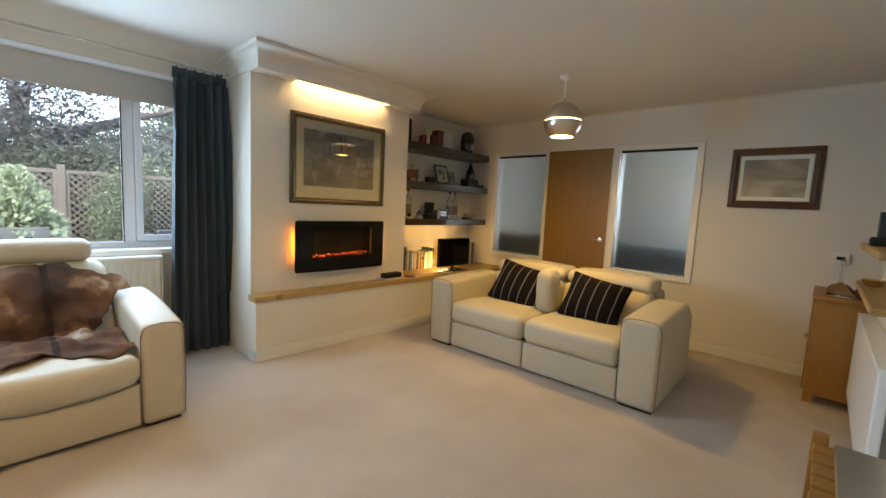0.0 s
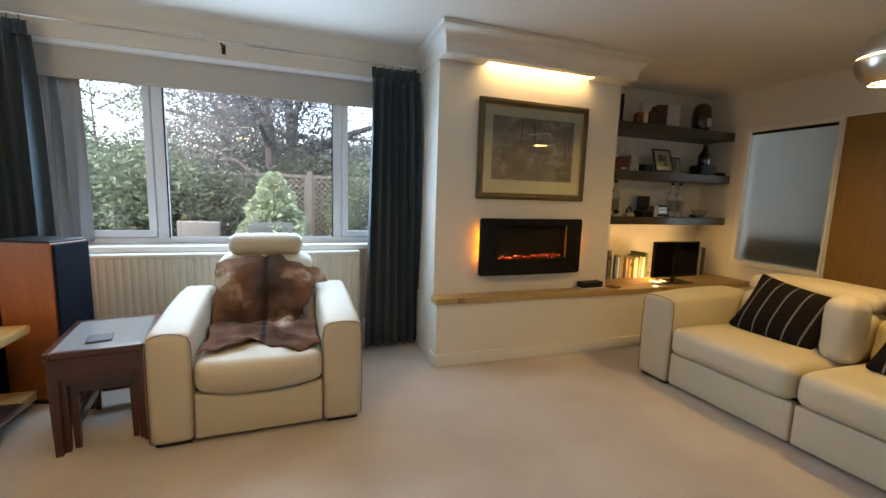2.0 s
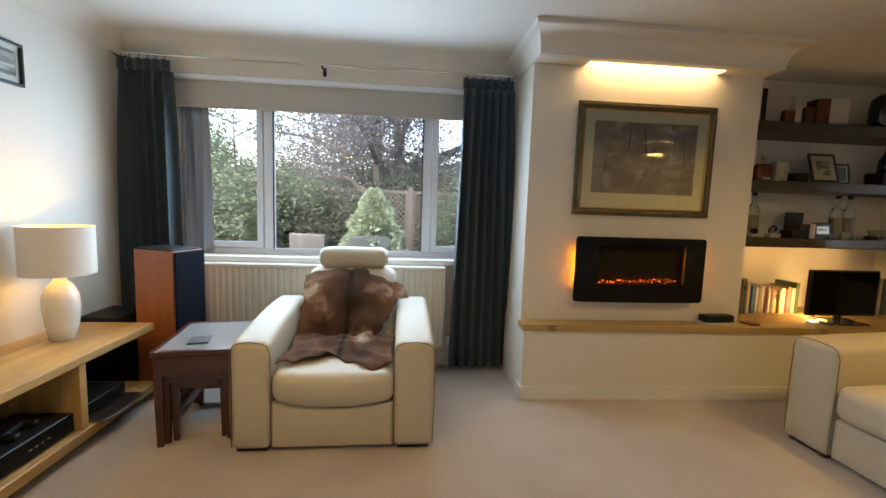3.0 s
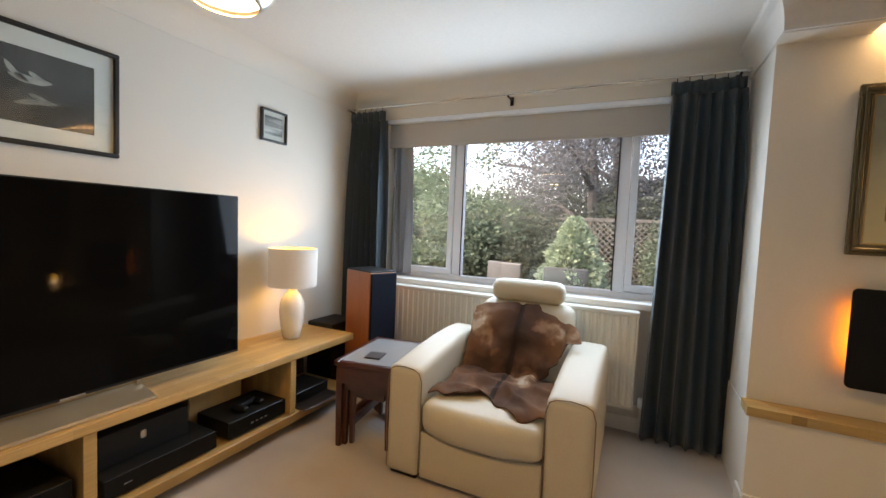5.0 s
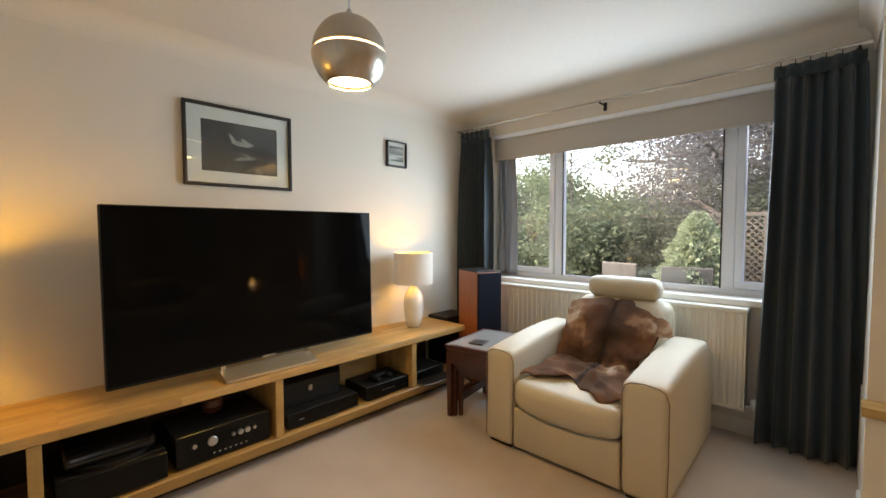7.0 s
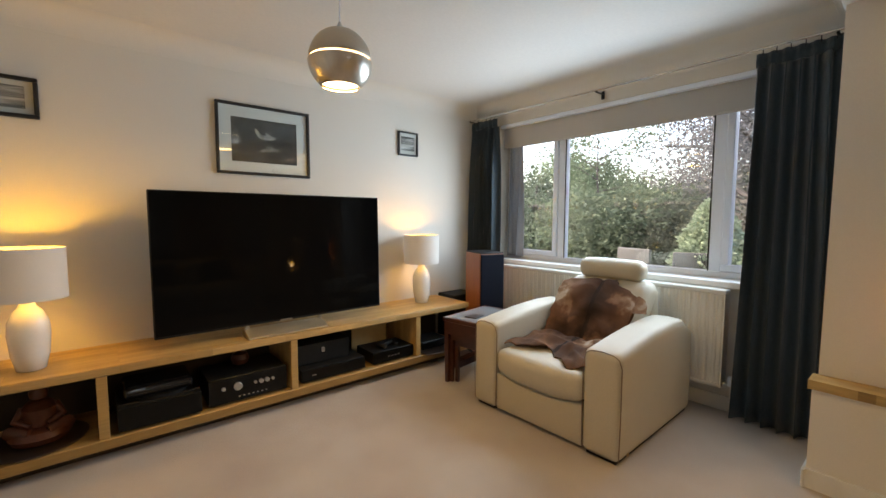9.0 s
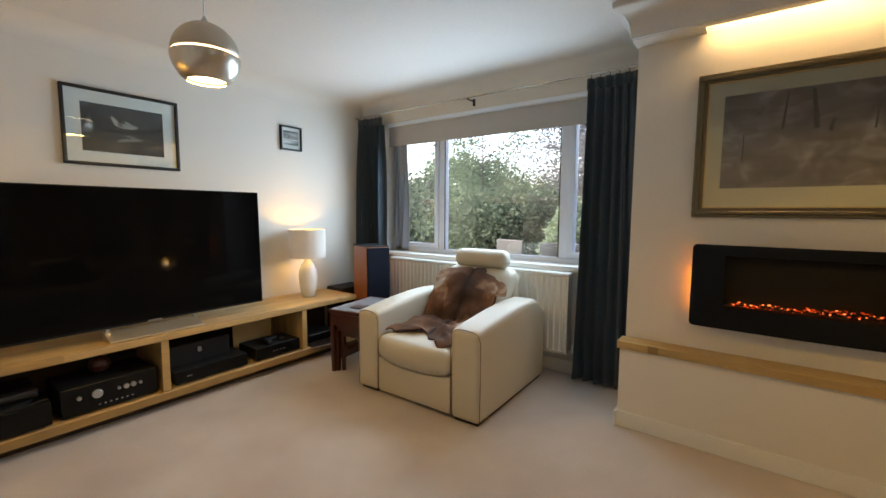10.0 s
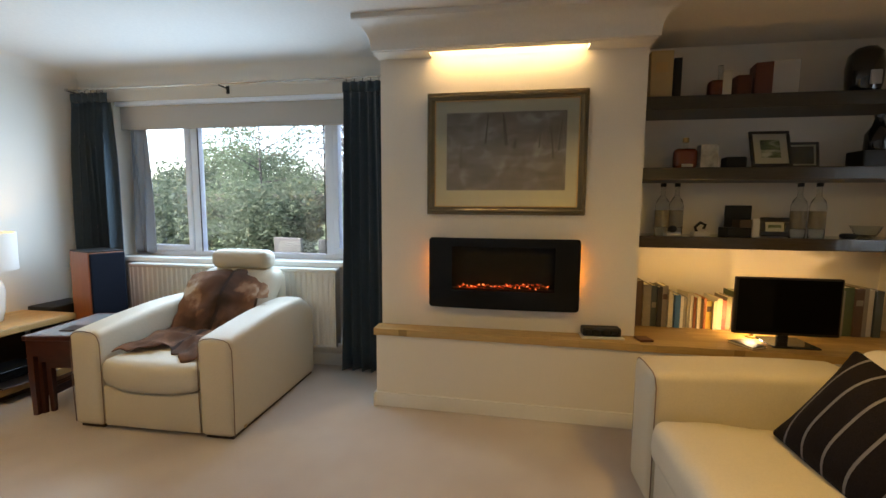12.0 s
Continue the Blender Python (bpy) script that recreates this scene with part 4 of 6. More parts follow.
standing_frame("small black frame holding a pale photo, on the dark shelf", 4.30, 0.165, 0.118, 0.03, 0.018, "print_green", Z1)
standing_frame("black frame with a white mount and a green landscape photo", 4.24, 0.225, 0.232, 0.02, 0.04, "print_green", Z2, lean=-17)
standing_frame("black frame with a grey photo, half behind another frame", 4.45, 0.215, 0.165, 0.018, 0.012, "print_dark", Z2, -3.70)
t = thing("figurine", "small dark curled figurine on a white block", "ornament", (-3.62, 3.87, Z1))
part("block", boxes((-0.03, 0.03, -0.045, 0.045, 0, 0.028), bevel=0.003), "mount_white_shaded", t)
part("figure", tube([(0, -0.02, 0.03), (0, -0.03, 0.055), (0, 0.0, 0.085), (0, 0.03, 0.07), (0, 0.02, 0.045)], 0.009, 8), "black_matt", t, smooth=True)
t = thing("dish_with_dark_ball", "small white dish with a dark ball on the dark shelf", "dish", (-3.60, 3.70, Z1))
part("dish", boxes((-0.03, 0.03, -0.045, 0.045, 0, 0.02), bevel=0.006, seg=2), "mount_white_shaded", t)
part("ball", lathe([(0.004, 0.0205), (0.02, 0.026), (0.028, 0.042), (0.02, 0.06), (0.004, 0.066)], 14), "black_matt", t, smooth=True)
t = thing("glass_bowl", "low clear glass bowl on the dark shelf", "bowl", (-3.64, 4.80, Z1))
part("bowl", lathe([(0.03, 0), (0.05, 0.02), (0.075, 0.075), (0.071, 0.075), (0.047, 0.024), (0.01, 0.01)], 24), "glass_bottle", t, smooth=True)
whole("pebble", soft((-0.03, -0.035, 0), (0.03, 0.035, 0.03), 0.015, 2), "black_matt", "small dark rounded pebble on the dark shelf", "ornament", True, at=(-3.60, 4.68, Z1))
# middle shelf
t = thing("spirit_flask", "squat amber glass spirit bottle with a cork on the dark shelf", "bottle", (-3.66, 3.77, Z2), 0, "bottles on the shelves")
part("body", soft((-0.035, -0.07, 0), (0.035, 0.07, 0.13), 0.03, 3), "amber", t, smooth="all")
part("neck", lathe([(0.014, 0.125), (0.014, 0.165)], 12), "glass_bottle", t, smooth=40)
part("stopper", lathe([(0.018, 0.165), (0.018, 0.195)], 12), "brass", t, smooth=40)
part("paper_label", boxes((0.0352, 0.036, -0.03, 0.035, 0.012, 0.03)), "mount_cream", t)
t = thing("picture_box", "small box with a grey printed picture on the dark shelf", "box", (-3.66, 3.90, Z2))
part("carton", boxes((-0.03, 0.03, -0.05, 0.05, 0, 0.145)), "grey_photo", t)
part("lid", boxes((-0.031, 0.031, -0.051, 0.051, 0.1455, 0.15)), "mount_cream", t)
t = thing("camera_case", "low rounded black leather case on the dark shelf", "case", (-3.64, 4.045, Z2))
part("body", soft((-0.04, -0.06, 0), (0.04, 0.06, 0.07), 0.014, 3), "black_matt", t, smooth="all")
part("flap", boxes((0.0405, 0.043, -0.04, 0.04, 0.02, 0.068)), "black_matt", t)
t = thing("decanter", "tall black bottle with a pointed stopper on a dark box", "bottle", (-3.67, 4.83, Z2))
part("body", lathe([(0.055, 0.10), (0.06, 0.11), (0.058, 0.2), (0.03, 0.25), (0.02, 0.29), (0.024, 0.31)], 20), "black_gloss", t, smooth=40)
part("stand", boxes((-0.07, 0.07, -0.11, 0.09, 0.0, 0.0995), bevel=0.006), "black_matt", t)
whole("black_pouch", soft((-0.05, -0.06, 0), (0.05, 0.06, 0.035), 0.015, 3), "black_matt", "small flat black pouch on the dark shelf", "pouch", "all", at=(-3.62, 4.97, Z2))
whole("orange_card", boxes((-0.002, 0.002, -0.02, 0.02, 0, 0.2)), "book_orange", "thin orange-brown card leaning beside the breast", "card", at=(-3.66, 3.475, Z2))
# top shelf
t = thing("gift_box", "tan whisky presentation box with a dark round print", "box", (-3.65, 3.59, Z3))
part("carton", boxes((-0.05, 0.05, -0.07, 0.06, 0, 0.29), bevel=0.002), "tan_box", t)
part("round_print", boxes((0.0505, 0.0515, -0.04, 0.03, 0.16, 0.22), bevel=0.0), "brass", t)
whole("slim_box", boxes((-0.04, 0.04, -0.022, 0.022, 0, 0.25)), "black_matt", "slim black box beside the tan box", "box", at=(-3.66, 3.685, Z3))
t = thing("spirit_flask", "squat dark spirit bottle with a cream paper tag", "bottle", (-3.65, 3.94, Z3), 0, "bottles on the shelves")
part("body", soft((-0.035, -0.07, 0), (0.035, 0.06, 0.115), 0.03, 3), "amber", t, smooth="all")
part("neck", lathe([(0.014, 0.11), (0.014, 0.2)], 12), "glass_bottle", t, smooth=40)
part("paper_tag", boxes((0.036, 0.0375, 0.0, 0.05, 0.02, 0.16)), "mount_cream", t)
t = thing("presentation_box", "dark red and grey presentation box on the top shelf", "box", (-3.66, 4.22, Z3), -12)
part("case", boxes((-0.06, 0.06, -0.09, 0.0, 0, 0.2), bevel=0.002), "red_box", t)
part("sleeve", boxes((-0.06, 0.06, 0.001, 0.13, 0, 0.2), bevel=0.002), "grey_plastic", t)
whole("dark_bottle_box", boxes((-0.04, 0.04, -0.04, 0.04, 0, 0.13), bevel=0.003), "wood_red", "small dark box on the top shelf", "box", at=(-3.65, 4.06, Z3))
t = thing("lantern", "rounded black lantern with a clear middle on the top shelf", "lantern", (-3.66, 4.72, Z3))
part("body", lathe([(0.07, 0), (0.075, 0.01), (0.085, 0.06), (0.09, 0.16), (0.08, 0.23), (0.05, 0.265), (0.02, 0.275)], 20), "black_gloss", t, smooth=40)
part("window", boxes((0.082, 0.092, -0.03, 0.03, 0.04, 0.12), bevel=0.004), "grey_plastic", t)


t = thing("desk_lamp", "tiny glowing candle-shaped lamp on a dark base behind the screen", "lamp", (-3.47, 4.13, 0.5105))
part("base", lathe([(0.03, 0), (0.03, 0.008), (0.012, 0.012), (0.012, 0.035)], 16), "brass", t, smooth=40)
part("bulb", lathe([(0.008, 0.0355), (0.016, 0.05), (0.014, 0.07), (0.003, 0.09)], 14), "lamp_flame", t, "glowing bulb", True)
lamp("desk_glow", "POINT", pose(-3.47, 4.13, 0.62), 1.9, (1.0, 0.53, 0.03), radius=0.015)


# ---- door and glazed panels ----
def inner_window(name, x0, x1, z0, z1, fl, fr, ft, fb):
    w = structure(name, boxes((x0, x1, DY - 0.018, DY + 0.13, z1 - ft, z1), (x0, x1, DY - 0.018, DY + 0.13, z0, z0 + fb), (x0, x0 + fl, DY - 0.018, DY + 0.13, z0 + fb, z1 - ft),
                              (x1 - fr, x1, DY - 0.018, DY + 0.13, z0 + fb, z1 - ft), bevel=0.003), "white_gloss", "white-framed fixed panel of frosted glass")
    part("pane", boxes((x0 + fl - 0.004, x1 - fr + 0.004, DY + 0.045, DY + 0.051, z0 + fb - 0.004, z1 - ft + 0.004)), "glass_frosted", w, "frosted glass pane")
    part("shadow_bead", boxes((x0 + fl, x1 - fr, DY + 0.02, DY + 0.044, z1 - ft - 0.022, z1 - ft - 0.001)), "black_matt", w, "dark strip along the top of the glass")


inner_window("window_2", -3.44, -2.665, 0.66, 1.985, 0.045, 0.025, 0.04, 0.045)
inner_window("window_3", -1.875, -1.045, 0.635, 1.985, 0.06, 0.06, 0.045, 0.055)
df = structure("door_frame", boxes((dl - 0.001, dl + 0.012, DY - 0.012, DY + 0.12, 0, 1.985), (dr - 0.008, dr + 0.001, DY - 0.012, DY + 0.12, 0, 1.985),
                                   (dl + 0.012, dr - 0.008, DY - 0.012, DY + 0.12, 1.972, 1.985)), "white_gloss", "thin white door lining")
door = structure("door_1", boxes((dl + 0.014, dr - 0.010, DY - 0.006, DY + 0.036, 0.006, 1.970), bevel=0.002), "oak_door", "flush oak-veneered door, shut")
hx, hz = -1.96, 0.98
hn = part("door_handle", lathe([(0.0255, 0.0), (0.0255, 0.008), (0.01, 0.009), (0.01, 0.045), (0.004, 0.046)], 18), "chrome", door, "chrome lever door handle", 40)
hn.data.transform(pose(hx, DY - 0.0065, hz, 90, 0, 0))
part("lever", tube([(hx, DY - 0.048, hz), (hx - 0.02, DY - 0.052, hz), (hx - 0.075, DY - 0.05, hz)], 0.008, 8), "chrome", hn, smooth=True)

# hall beyond the frosted glass
structure("floor_hall", boxes((WX - 0.25, RX + 0.2, DY + 0.06, 7.2, -0.12, 0.0)), "carpet", "plain hall carpet")
structure("wall_hall", boxes((WX - 0.25, RX + 0.2, 7.0, 7.2, 0, 0.9), (WX - 0.25, RX + 0.2, 7.0, 7.2, 2.1, CZ), (WX - 0.25, -1.2, 7.0, 7.2, 0.9, 2.1), (-0.2, RX + 0.2, 7.0, 7.2, 0.9, 2.1),
                             (WX - 0.25, WX, DY + 0.12, 7.0, 0, CZ), (RX, RX + 0.2, DY + 0.12, 7.0, 0, CZ)), "wall_paint", "plain hall walls with a wide window")
structure("ceiling_hall", boxes((WX - 0.25, RX + 0.2, DY + 0.121, 7.2, CZ, CZ + 0.12)), "ceiling_paint", "plain hall ceiling")
t = thing("hall_bench", "long dark high-backed bench seen dimly through frosted glass", "bench", (-2.2, 5.66, 0))
part("seat", soft((-1.5, -0.22, 0.25), (1.5, 0.22, 0.93), 0.06, 3), "curtain_cloth", t, smooth="all")
part("plinth", boxes((-1.35, 1.35, -0.2, 0.2, 0.0, 0.26)), "black_matt", t)

framed("sepia_picture", "sepia landscape picture in a wide brown frame with a white mount", (-0.517, DY - 0.001, 1.639), 0.618, 0.514, 0.062,
       (0.035, 0.04, 0.04), "frame_brown", "mount_bright", "print_sepia", 0, 0.02)
t = thing("thermostat", "small white wall thermostat with a grey display", "thermostat", (-0.035, DY - 0.001, 1.01))
part("case", boxes((-0.05, 0.05, -0.022, 0, -0.042, 0.042), bevel=0.005, seg=2), "white_gloss", t)
part("display", boxes((-0.025, 0.025, -0.0235, -0.0222, -0.012, 0.014)), "grille", t)


# ---- oak cabinet and the side wall ----
def cabinet():
    t = thing("oak_cabinet", "small honey oak cabinet with bracket feet against the wall", "cabinet", (0.04, 4.73, 0))
    part("carcass", boxes((-0.185, 0.185, -0.30, 0.30, 0.06, 0.745), bevel=0.003), "oak_honey", t)
    part("top", boxes((-0.205, 0.20, -0.325, 0.32, 0.7455, 0.775), bevel=0.006, seg=2), "oak_honey", t)
    for sx in (-1, 1):
        for sy in (-1, 1):
            part("leg", boxes((sx * 0.185 - (0.045 if sx > 0 else 0), sx * 0.185 + (0.045 if sx < 0 else 0), sy * 0.3 - (0.045 if sy > 0 else 0), sy * 0.3 + (0.045 if sy < 0 else 0), 0, 0.0595)), "oak_honey", t)
    for s in (-1, 1):
        d = part("door", boxes((-0.2, -0.186, min(0.004 * s, 0.29 * s), max(0.004 * s, 0.29 * s), 0.09, 0.72), bevel=0.003), "oak_honey", t)
        part("knob", lathe([(0.008, 0), (0.014, 0.012), (0.008, 0.02)], 12), "brass", d, smooth=True).data.transform(pose(-0.2, 0.03 * s, 0.42, 0, -90, 0))
    return t


cabinet()
t = thing("decanter", "clear glass decanter with a round foot on the oak cabinet", "decanter", (-0.03, 4.52, 0.7755))
part("body", lathe([(0.055, 0), (0.07, 0.01), (0.072, 0.05), (0.05, 0.08), (0.015, 0.10), (0.013, 0.2), (0.018, 0.215)], 24), "glass_bottle", t, smooth=40)
part("stopper", lathe([(0.010, 0.2155), (0.02, 0.24), (0.01, 0.262)], 14), "glass_bottle", t, smooth=True)
t = thing("teapot", "small dark brown teapot on the oak cabinet", "teapot", (0.10, 4.50, 0.7755))
part("pot", lathe([(0.04, 0), (0.055, 0.02), (0.06, 0.05), (0.045, 0.085), (0.02, 0.095)], 20), "wood_red", t, smooth=True)
part("spout", tube([(-0.05, 0, 0.04), (-0.085, 0, 0.06), (-0.1, 0, 0.085)], [0.014, 0.01, 0.008], 8), "wood_red", t, smooth=True)
part("lid", lathe([(0.03, 0.0955), (0.02, 0.106), (0.008, 0.11), (0.01, 0.125)], 16), "wood_red", t, smooth=True)
for z, lab in ((0.89, "oak wall shelf over the cabinet, the lower"), (1.13, "oak wall shelf over the cabinet, the upper")):
    whole("wall_shelf", boxes((0.03, 0.149, 3.1, 4.30, z, z + 0.035), bevel=0.003), "oak_y", lab, "shelf", group="wall shelves")
t = thing("cordless_phone", "black cordless phone upright in its cradle", "telephone", (0.09, 3.88, 1.1655))
part("cradle", soft((-0.05, -0.05, 0), (0.05, 0.05, 0.05), 0.015, 2), "black_matt", t, smooth="all")
part("handset", boxes((-0.025, 0.025, -0.012, 0.015, 0.04, 0.19), bevel=0.008, seg=2), "black_gloss", t)
whole("bowl", lathe([(0.025, 0), (0.045, 0.015), (0.055, 0.04), (0.05, 0.04), (0.04, 0.018), (0.01, 0.008)], 24), "brass", "small brass bowl on the oak wall shelf", "bowl", True, at=(0.09, 4.0, 0.9255))
structure("wall_pier", boxes((0.15, RX, 2.3, 4.385, 0, CZ)), "wall_paint", "cream painted plaster pier of the side wall")
t = thing("side_radiator", "flat white panel radiator low on the side wall", "radiator", (0.11, 3.66, 0.15))
part("panel", boxes((-0.04, 0.0, -0.72, 0.72, 0.0, 0.54), bevel=0.008, seg=2), "pvc", t)
part("top_grille", boxes((-0.042, 0.038, -0.722, 0.722, 0.5405, 0.555), bevel=0.003), "pvc", t)
part("wall_plate", boxes((0.0005, 0.0395, -0.6, 0.6, 0.05, 0.5)), "radiator_paint", t)


def oak_stand():
    """The corner of an open oak stand with a tray and a shell dish."""
    t = thing("oak_stand", "open honey oak stand with slatted shelves beside the wall", "stand", (0.09, 2.02, 0))
    x0, x1, y0, y1 = -0.20, 0.25, -0.22, 0.22
    for x in (x0, x1 - 0.04):
        for yy in (y0, y1 - 0.04):
            part("leg", boxes((x, x + 0.04, yy, yy + 0.04, 0, 0.64), bevel=0.003), "oak_honey", t)
    for z in (0.2, 0.42, 0.60):
        for k in range(5):
            part("slat", boxes((x0 + 0.005, x1 - 0.005, y0 + 0.045 + k * 0.073, y0 + 0.045 + k * 0.073 + 0.058, z, z + 0.018), bevel=0.002), "oak_honey", t)
    for z in (0.18, 0.40, 0.575):
        part("rail", boxes((x0 + 0.04, x1 - 0.04, y0 + 0.008, y0 + 0.03, z - 0.02, z + 0.03)), "oak_honey", t)
    return t


oak_stand()
whole("metal_tray", boxes((-0.21, 0.20, -0.17, 0.16, 0.0, 0.012), bevel=0.004), "silver", "flat brushed metal tray on the oak stand", "tray", at=(0.15, 2.04, 0.6185))
whole("shell_dish", lathe([(0.02, 0), (0.07, 0.012), (0.08, 0.03), (0.074, 0.03), (0.05, 0.014), (0.008, 0.006)], 24), "ceramic", "pale oval dish on the middle shelf of the oak stand", "dish", True, at=(0.05, 1.94, 0.4385))


# ---- pendant lamps ----
def pendant(x, y, watts):
    t = thing("pendant_lamp", "round brushed metal pendant lamp on a thin white cord, lit", "pendant lamp", (x, y, CZ), 0, "pendant lamps")
    r, c = 0.148, 1.995 - CZ
    top, bot = [], []
    for k in range(13):
        a = radians(89 - (89 - 2.5) * k / 12)
        top.append((r * math.cos(a), c + r * math.sin(a)))
    top += [(p - 0.003, z - 0.003) for p, z in top[::-1][:-1]]
    for k in range(15):
        a = radians(-2.5 - 51.5 * k / 14)
        bot.append(((r + 0.004) * math.cos(a), c + (r + 0.004) * math.sin(a)))
    bot += [(p - 0.003, z + 0.0) for p, z in bot[::-1]]
    part("upper_dome", lathe(top, 40), "nickel", t, "brushed nickel dome", "all")
    part("lower_bowl", lathe(bot + [bot[0]], 40, cap=False), "nickel_polished", t, "brushed nickel bowl open below", "all")
    part("glow_ring", lathe([(r - 0.008, c - 0.008), (r - 0.008, c + 0.008)], 32, cap=False), "gap_glow", t, "lit gap between dome and bowl")
    part("diffuser", lathe([(0.004, c - 0.098), (0.094, c - 0.1), (0.094, c - 0.104), (0.004, c - 0.106)], 32), "bulb_glow", t, "glowing round diffuser", "all")
    part("cord", tube([(0, 0, -0.03), (0, 0, c + r + 0.02)], 0.0035, 8), "pvc", t, smooth=True)
    part("cap", lathe([(0.012, c + r - 0.004), (0.014, c + r + 0.012), (0.006, c + r + 0.03)], 16), "silver", t, smooth=True)
    part("ceiling_rose", lathe([(0.05, -0.0005), (0.05, -0.012), (0.03, -0.028), (0.008, -0.034)], 24), "white_gloss", t, smooth=40)
    lamp("pendant_light", "AREA", look((x, y, CZ + c - 0.112), (x, y, 0)), watts, (1.0, 0.66, 0.15), disc=0.195)
    return t


pendant(-1.717, 0.277, 12)
pendant(-1.79, 3.683, 17)


# ---- television wall ----
def media_unit():
    t = thing("media_unit", "long low open oak media unit under the television", "media unit", (0, TY, 0))
    fy = 0.482
    part("top", boxes((-3.30, RX - 0.003, 0.001, fy, 0.443, 0.49), bevel=0.008, seg=2), "oak", t)
    part("bottom_shelf", boxes((-3.30, RX - 0.003, 0.001, fy - 0.002, 0.062, 0.115), bevel=0.004), "oak", t)
    for x in (-2.745, -1.735, -0.765, 0.25):
        part("divider", boxes((x - 0.022, x + 0.022, 0.02, fy - 0.012, 0.1155, 0.4425), bevel=0.002), "oak", t)
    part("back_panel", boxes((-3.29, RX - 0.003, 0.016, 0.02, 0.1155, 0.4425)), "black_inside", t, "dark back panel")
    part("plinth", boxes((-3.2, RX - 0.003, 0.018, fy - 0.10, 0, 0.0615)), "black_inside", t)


media_unit()


def television():
    t = thing("television", "very large flat black television on a low silver foot", "television", (-1.725, -0.60, 0.4905))
    t.matrix_basis = pose(-1.725, -0.60, 0.4905, 1.2, 0, 0)
    w, z0, z1 = 0.725, 0.066, 0.902
    part("panel", boxes((-w, w, -0.018, 0.018, z0, z1), bevel=0.004), "black_matt", t)
    part("display", boxes((-w + 0.006, w - 0.006, 0.0185, 0.0205, z0 + 0.014, z1 - 0.006)), "screen", t)
    part("rear_housing", boxes((-0.45, 0.45, -0.06, -0.0185, 0.12, 0.55), bevel=0.01), "black_matt", t)
    f = part("foot", prism([(-0.02, 0.0), (0.118, 0.0), (0.116, 0.010), (0.0, 0.042), (-0.02, 0.042)], 0, -0.25, 0.26), "tv_silver_lamp_tint", t, "long silver wedge foot")
    part("emblem", boxes((-0.04, 0.04, 0.0195, 0.0235, z0 + 0.002, z0 + 0.012)), "chrome", t)
    part("badge", lathe([(0.016, 0), (0.016, 0.002), (0.004, 0.0025)], 20, (0.062, 0.0, 0.0275)), "chrome", t, "oval chrome badge")
    for s in (-0.24, 0.24):
        part("neck", boxes((s - 0.012, s + 0.012, -0.012, 0.012, 0.0425, z0)), "chrome", t)


television()

framed("swan_picture", "black-framed picture of a pale bird on black water", (-1.733, TY + 0.001, 1.777), 0.637, 0.481, 0.02,
       (0.078, 0.075, 0.072), "frame_black", "mount_white_shaded", "print_dark", 180)
bird = thing("print_detail", "pale swan and its reflection in the dark picture", "print", (-1.733, TY + 0.0068, 1.777))


def stroke(x0, z0, x1, z1, w, bend, material, parent, name):
    """A tapered brush-like shape of a printed picture."""
    up, dn = [], []
    d = Vector((x1 - x0, z1 - z0))
    n = Vector((-d.y, d.x)).normalized()
    for k in range(13):
        f = k / 12
        c = Vector((x0, z0)) + d * f + n * bend * math.sin(math.pi * f)
        h = w * math.sin(math.pi * min(1, f * 0.9 + 0.05)) * (1 + 0.2 * math.sin(9 * f))
        up.append(tuple(c + n * h))
        dn.append(tuple(c - n * h))
    part(name, prism(up + dn[::-1], 1, 0.0006, 0.0014), material, parent)


for x0, z0, x1, z1, w, b in ((0.07, 0.085, 0.0, 0.02, 0.012, 0.01), (0.06, 0.035, -0.075, 0.03, 0.017, 0.006), (0.0, 0.06, -0.05, 0.03, 0.01, 0.0)):
    stroke(x0, z0, x1, z1, w, b, "swan_pale", bird, "swan_feather")
for x0, z0, x1, z1, w, b in ((0.045, -0.075, -0.095, -0.052, 0.012, -0.006), (0.0, -0.03, -0.06, -0.045, 0.008, 0.0)):
    stroke(x0, z0, x1, z1, w, b, "swan_dim", bird, "swan_reflection")
framed("small_picture", "small black-framed seascape photo with a white mount", (-2.97, TY + 0.001, 1.902), 0.213, 0.212, 0.014,
       (0.02, 0.03, 0.035), "frame_black", "mount_white_shaded", "print_sea", 180)
framed("small_picture", "small black-framed seascape photo with a white mount", (-0.435, TY + 0.001, 1.86), 0.29, 0.21, 0.02,
       (0.035, 0.03, 0.03), "frame_black", "mount_white_shaded", "print_sea", 180)


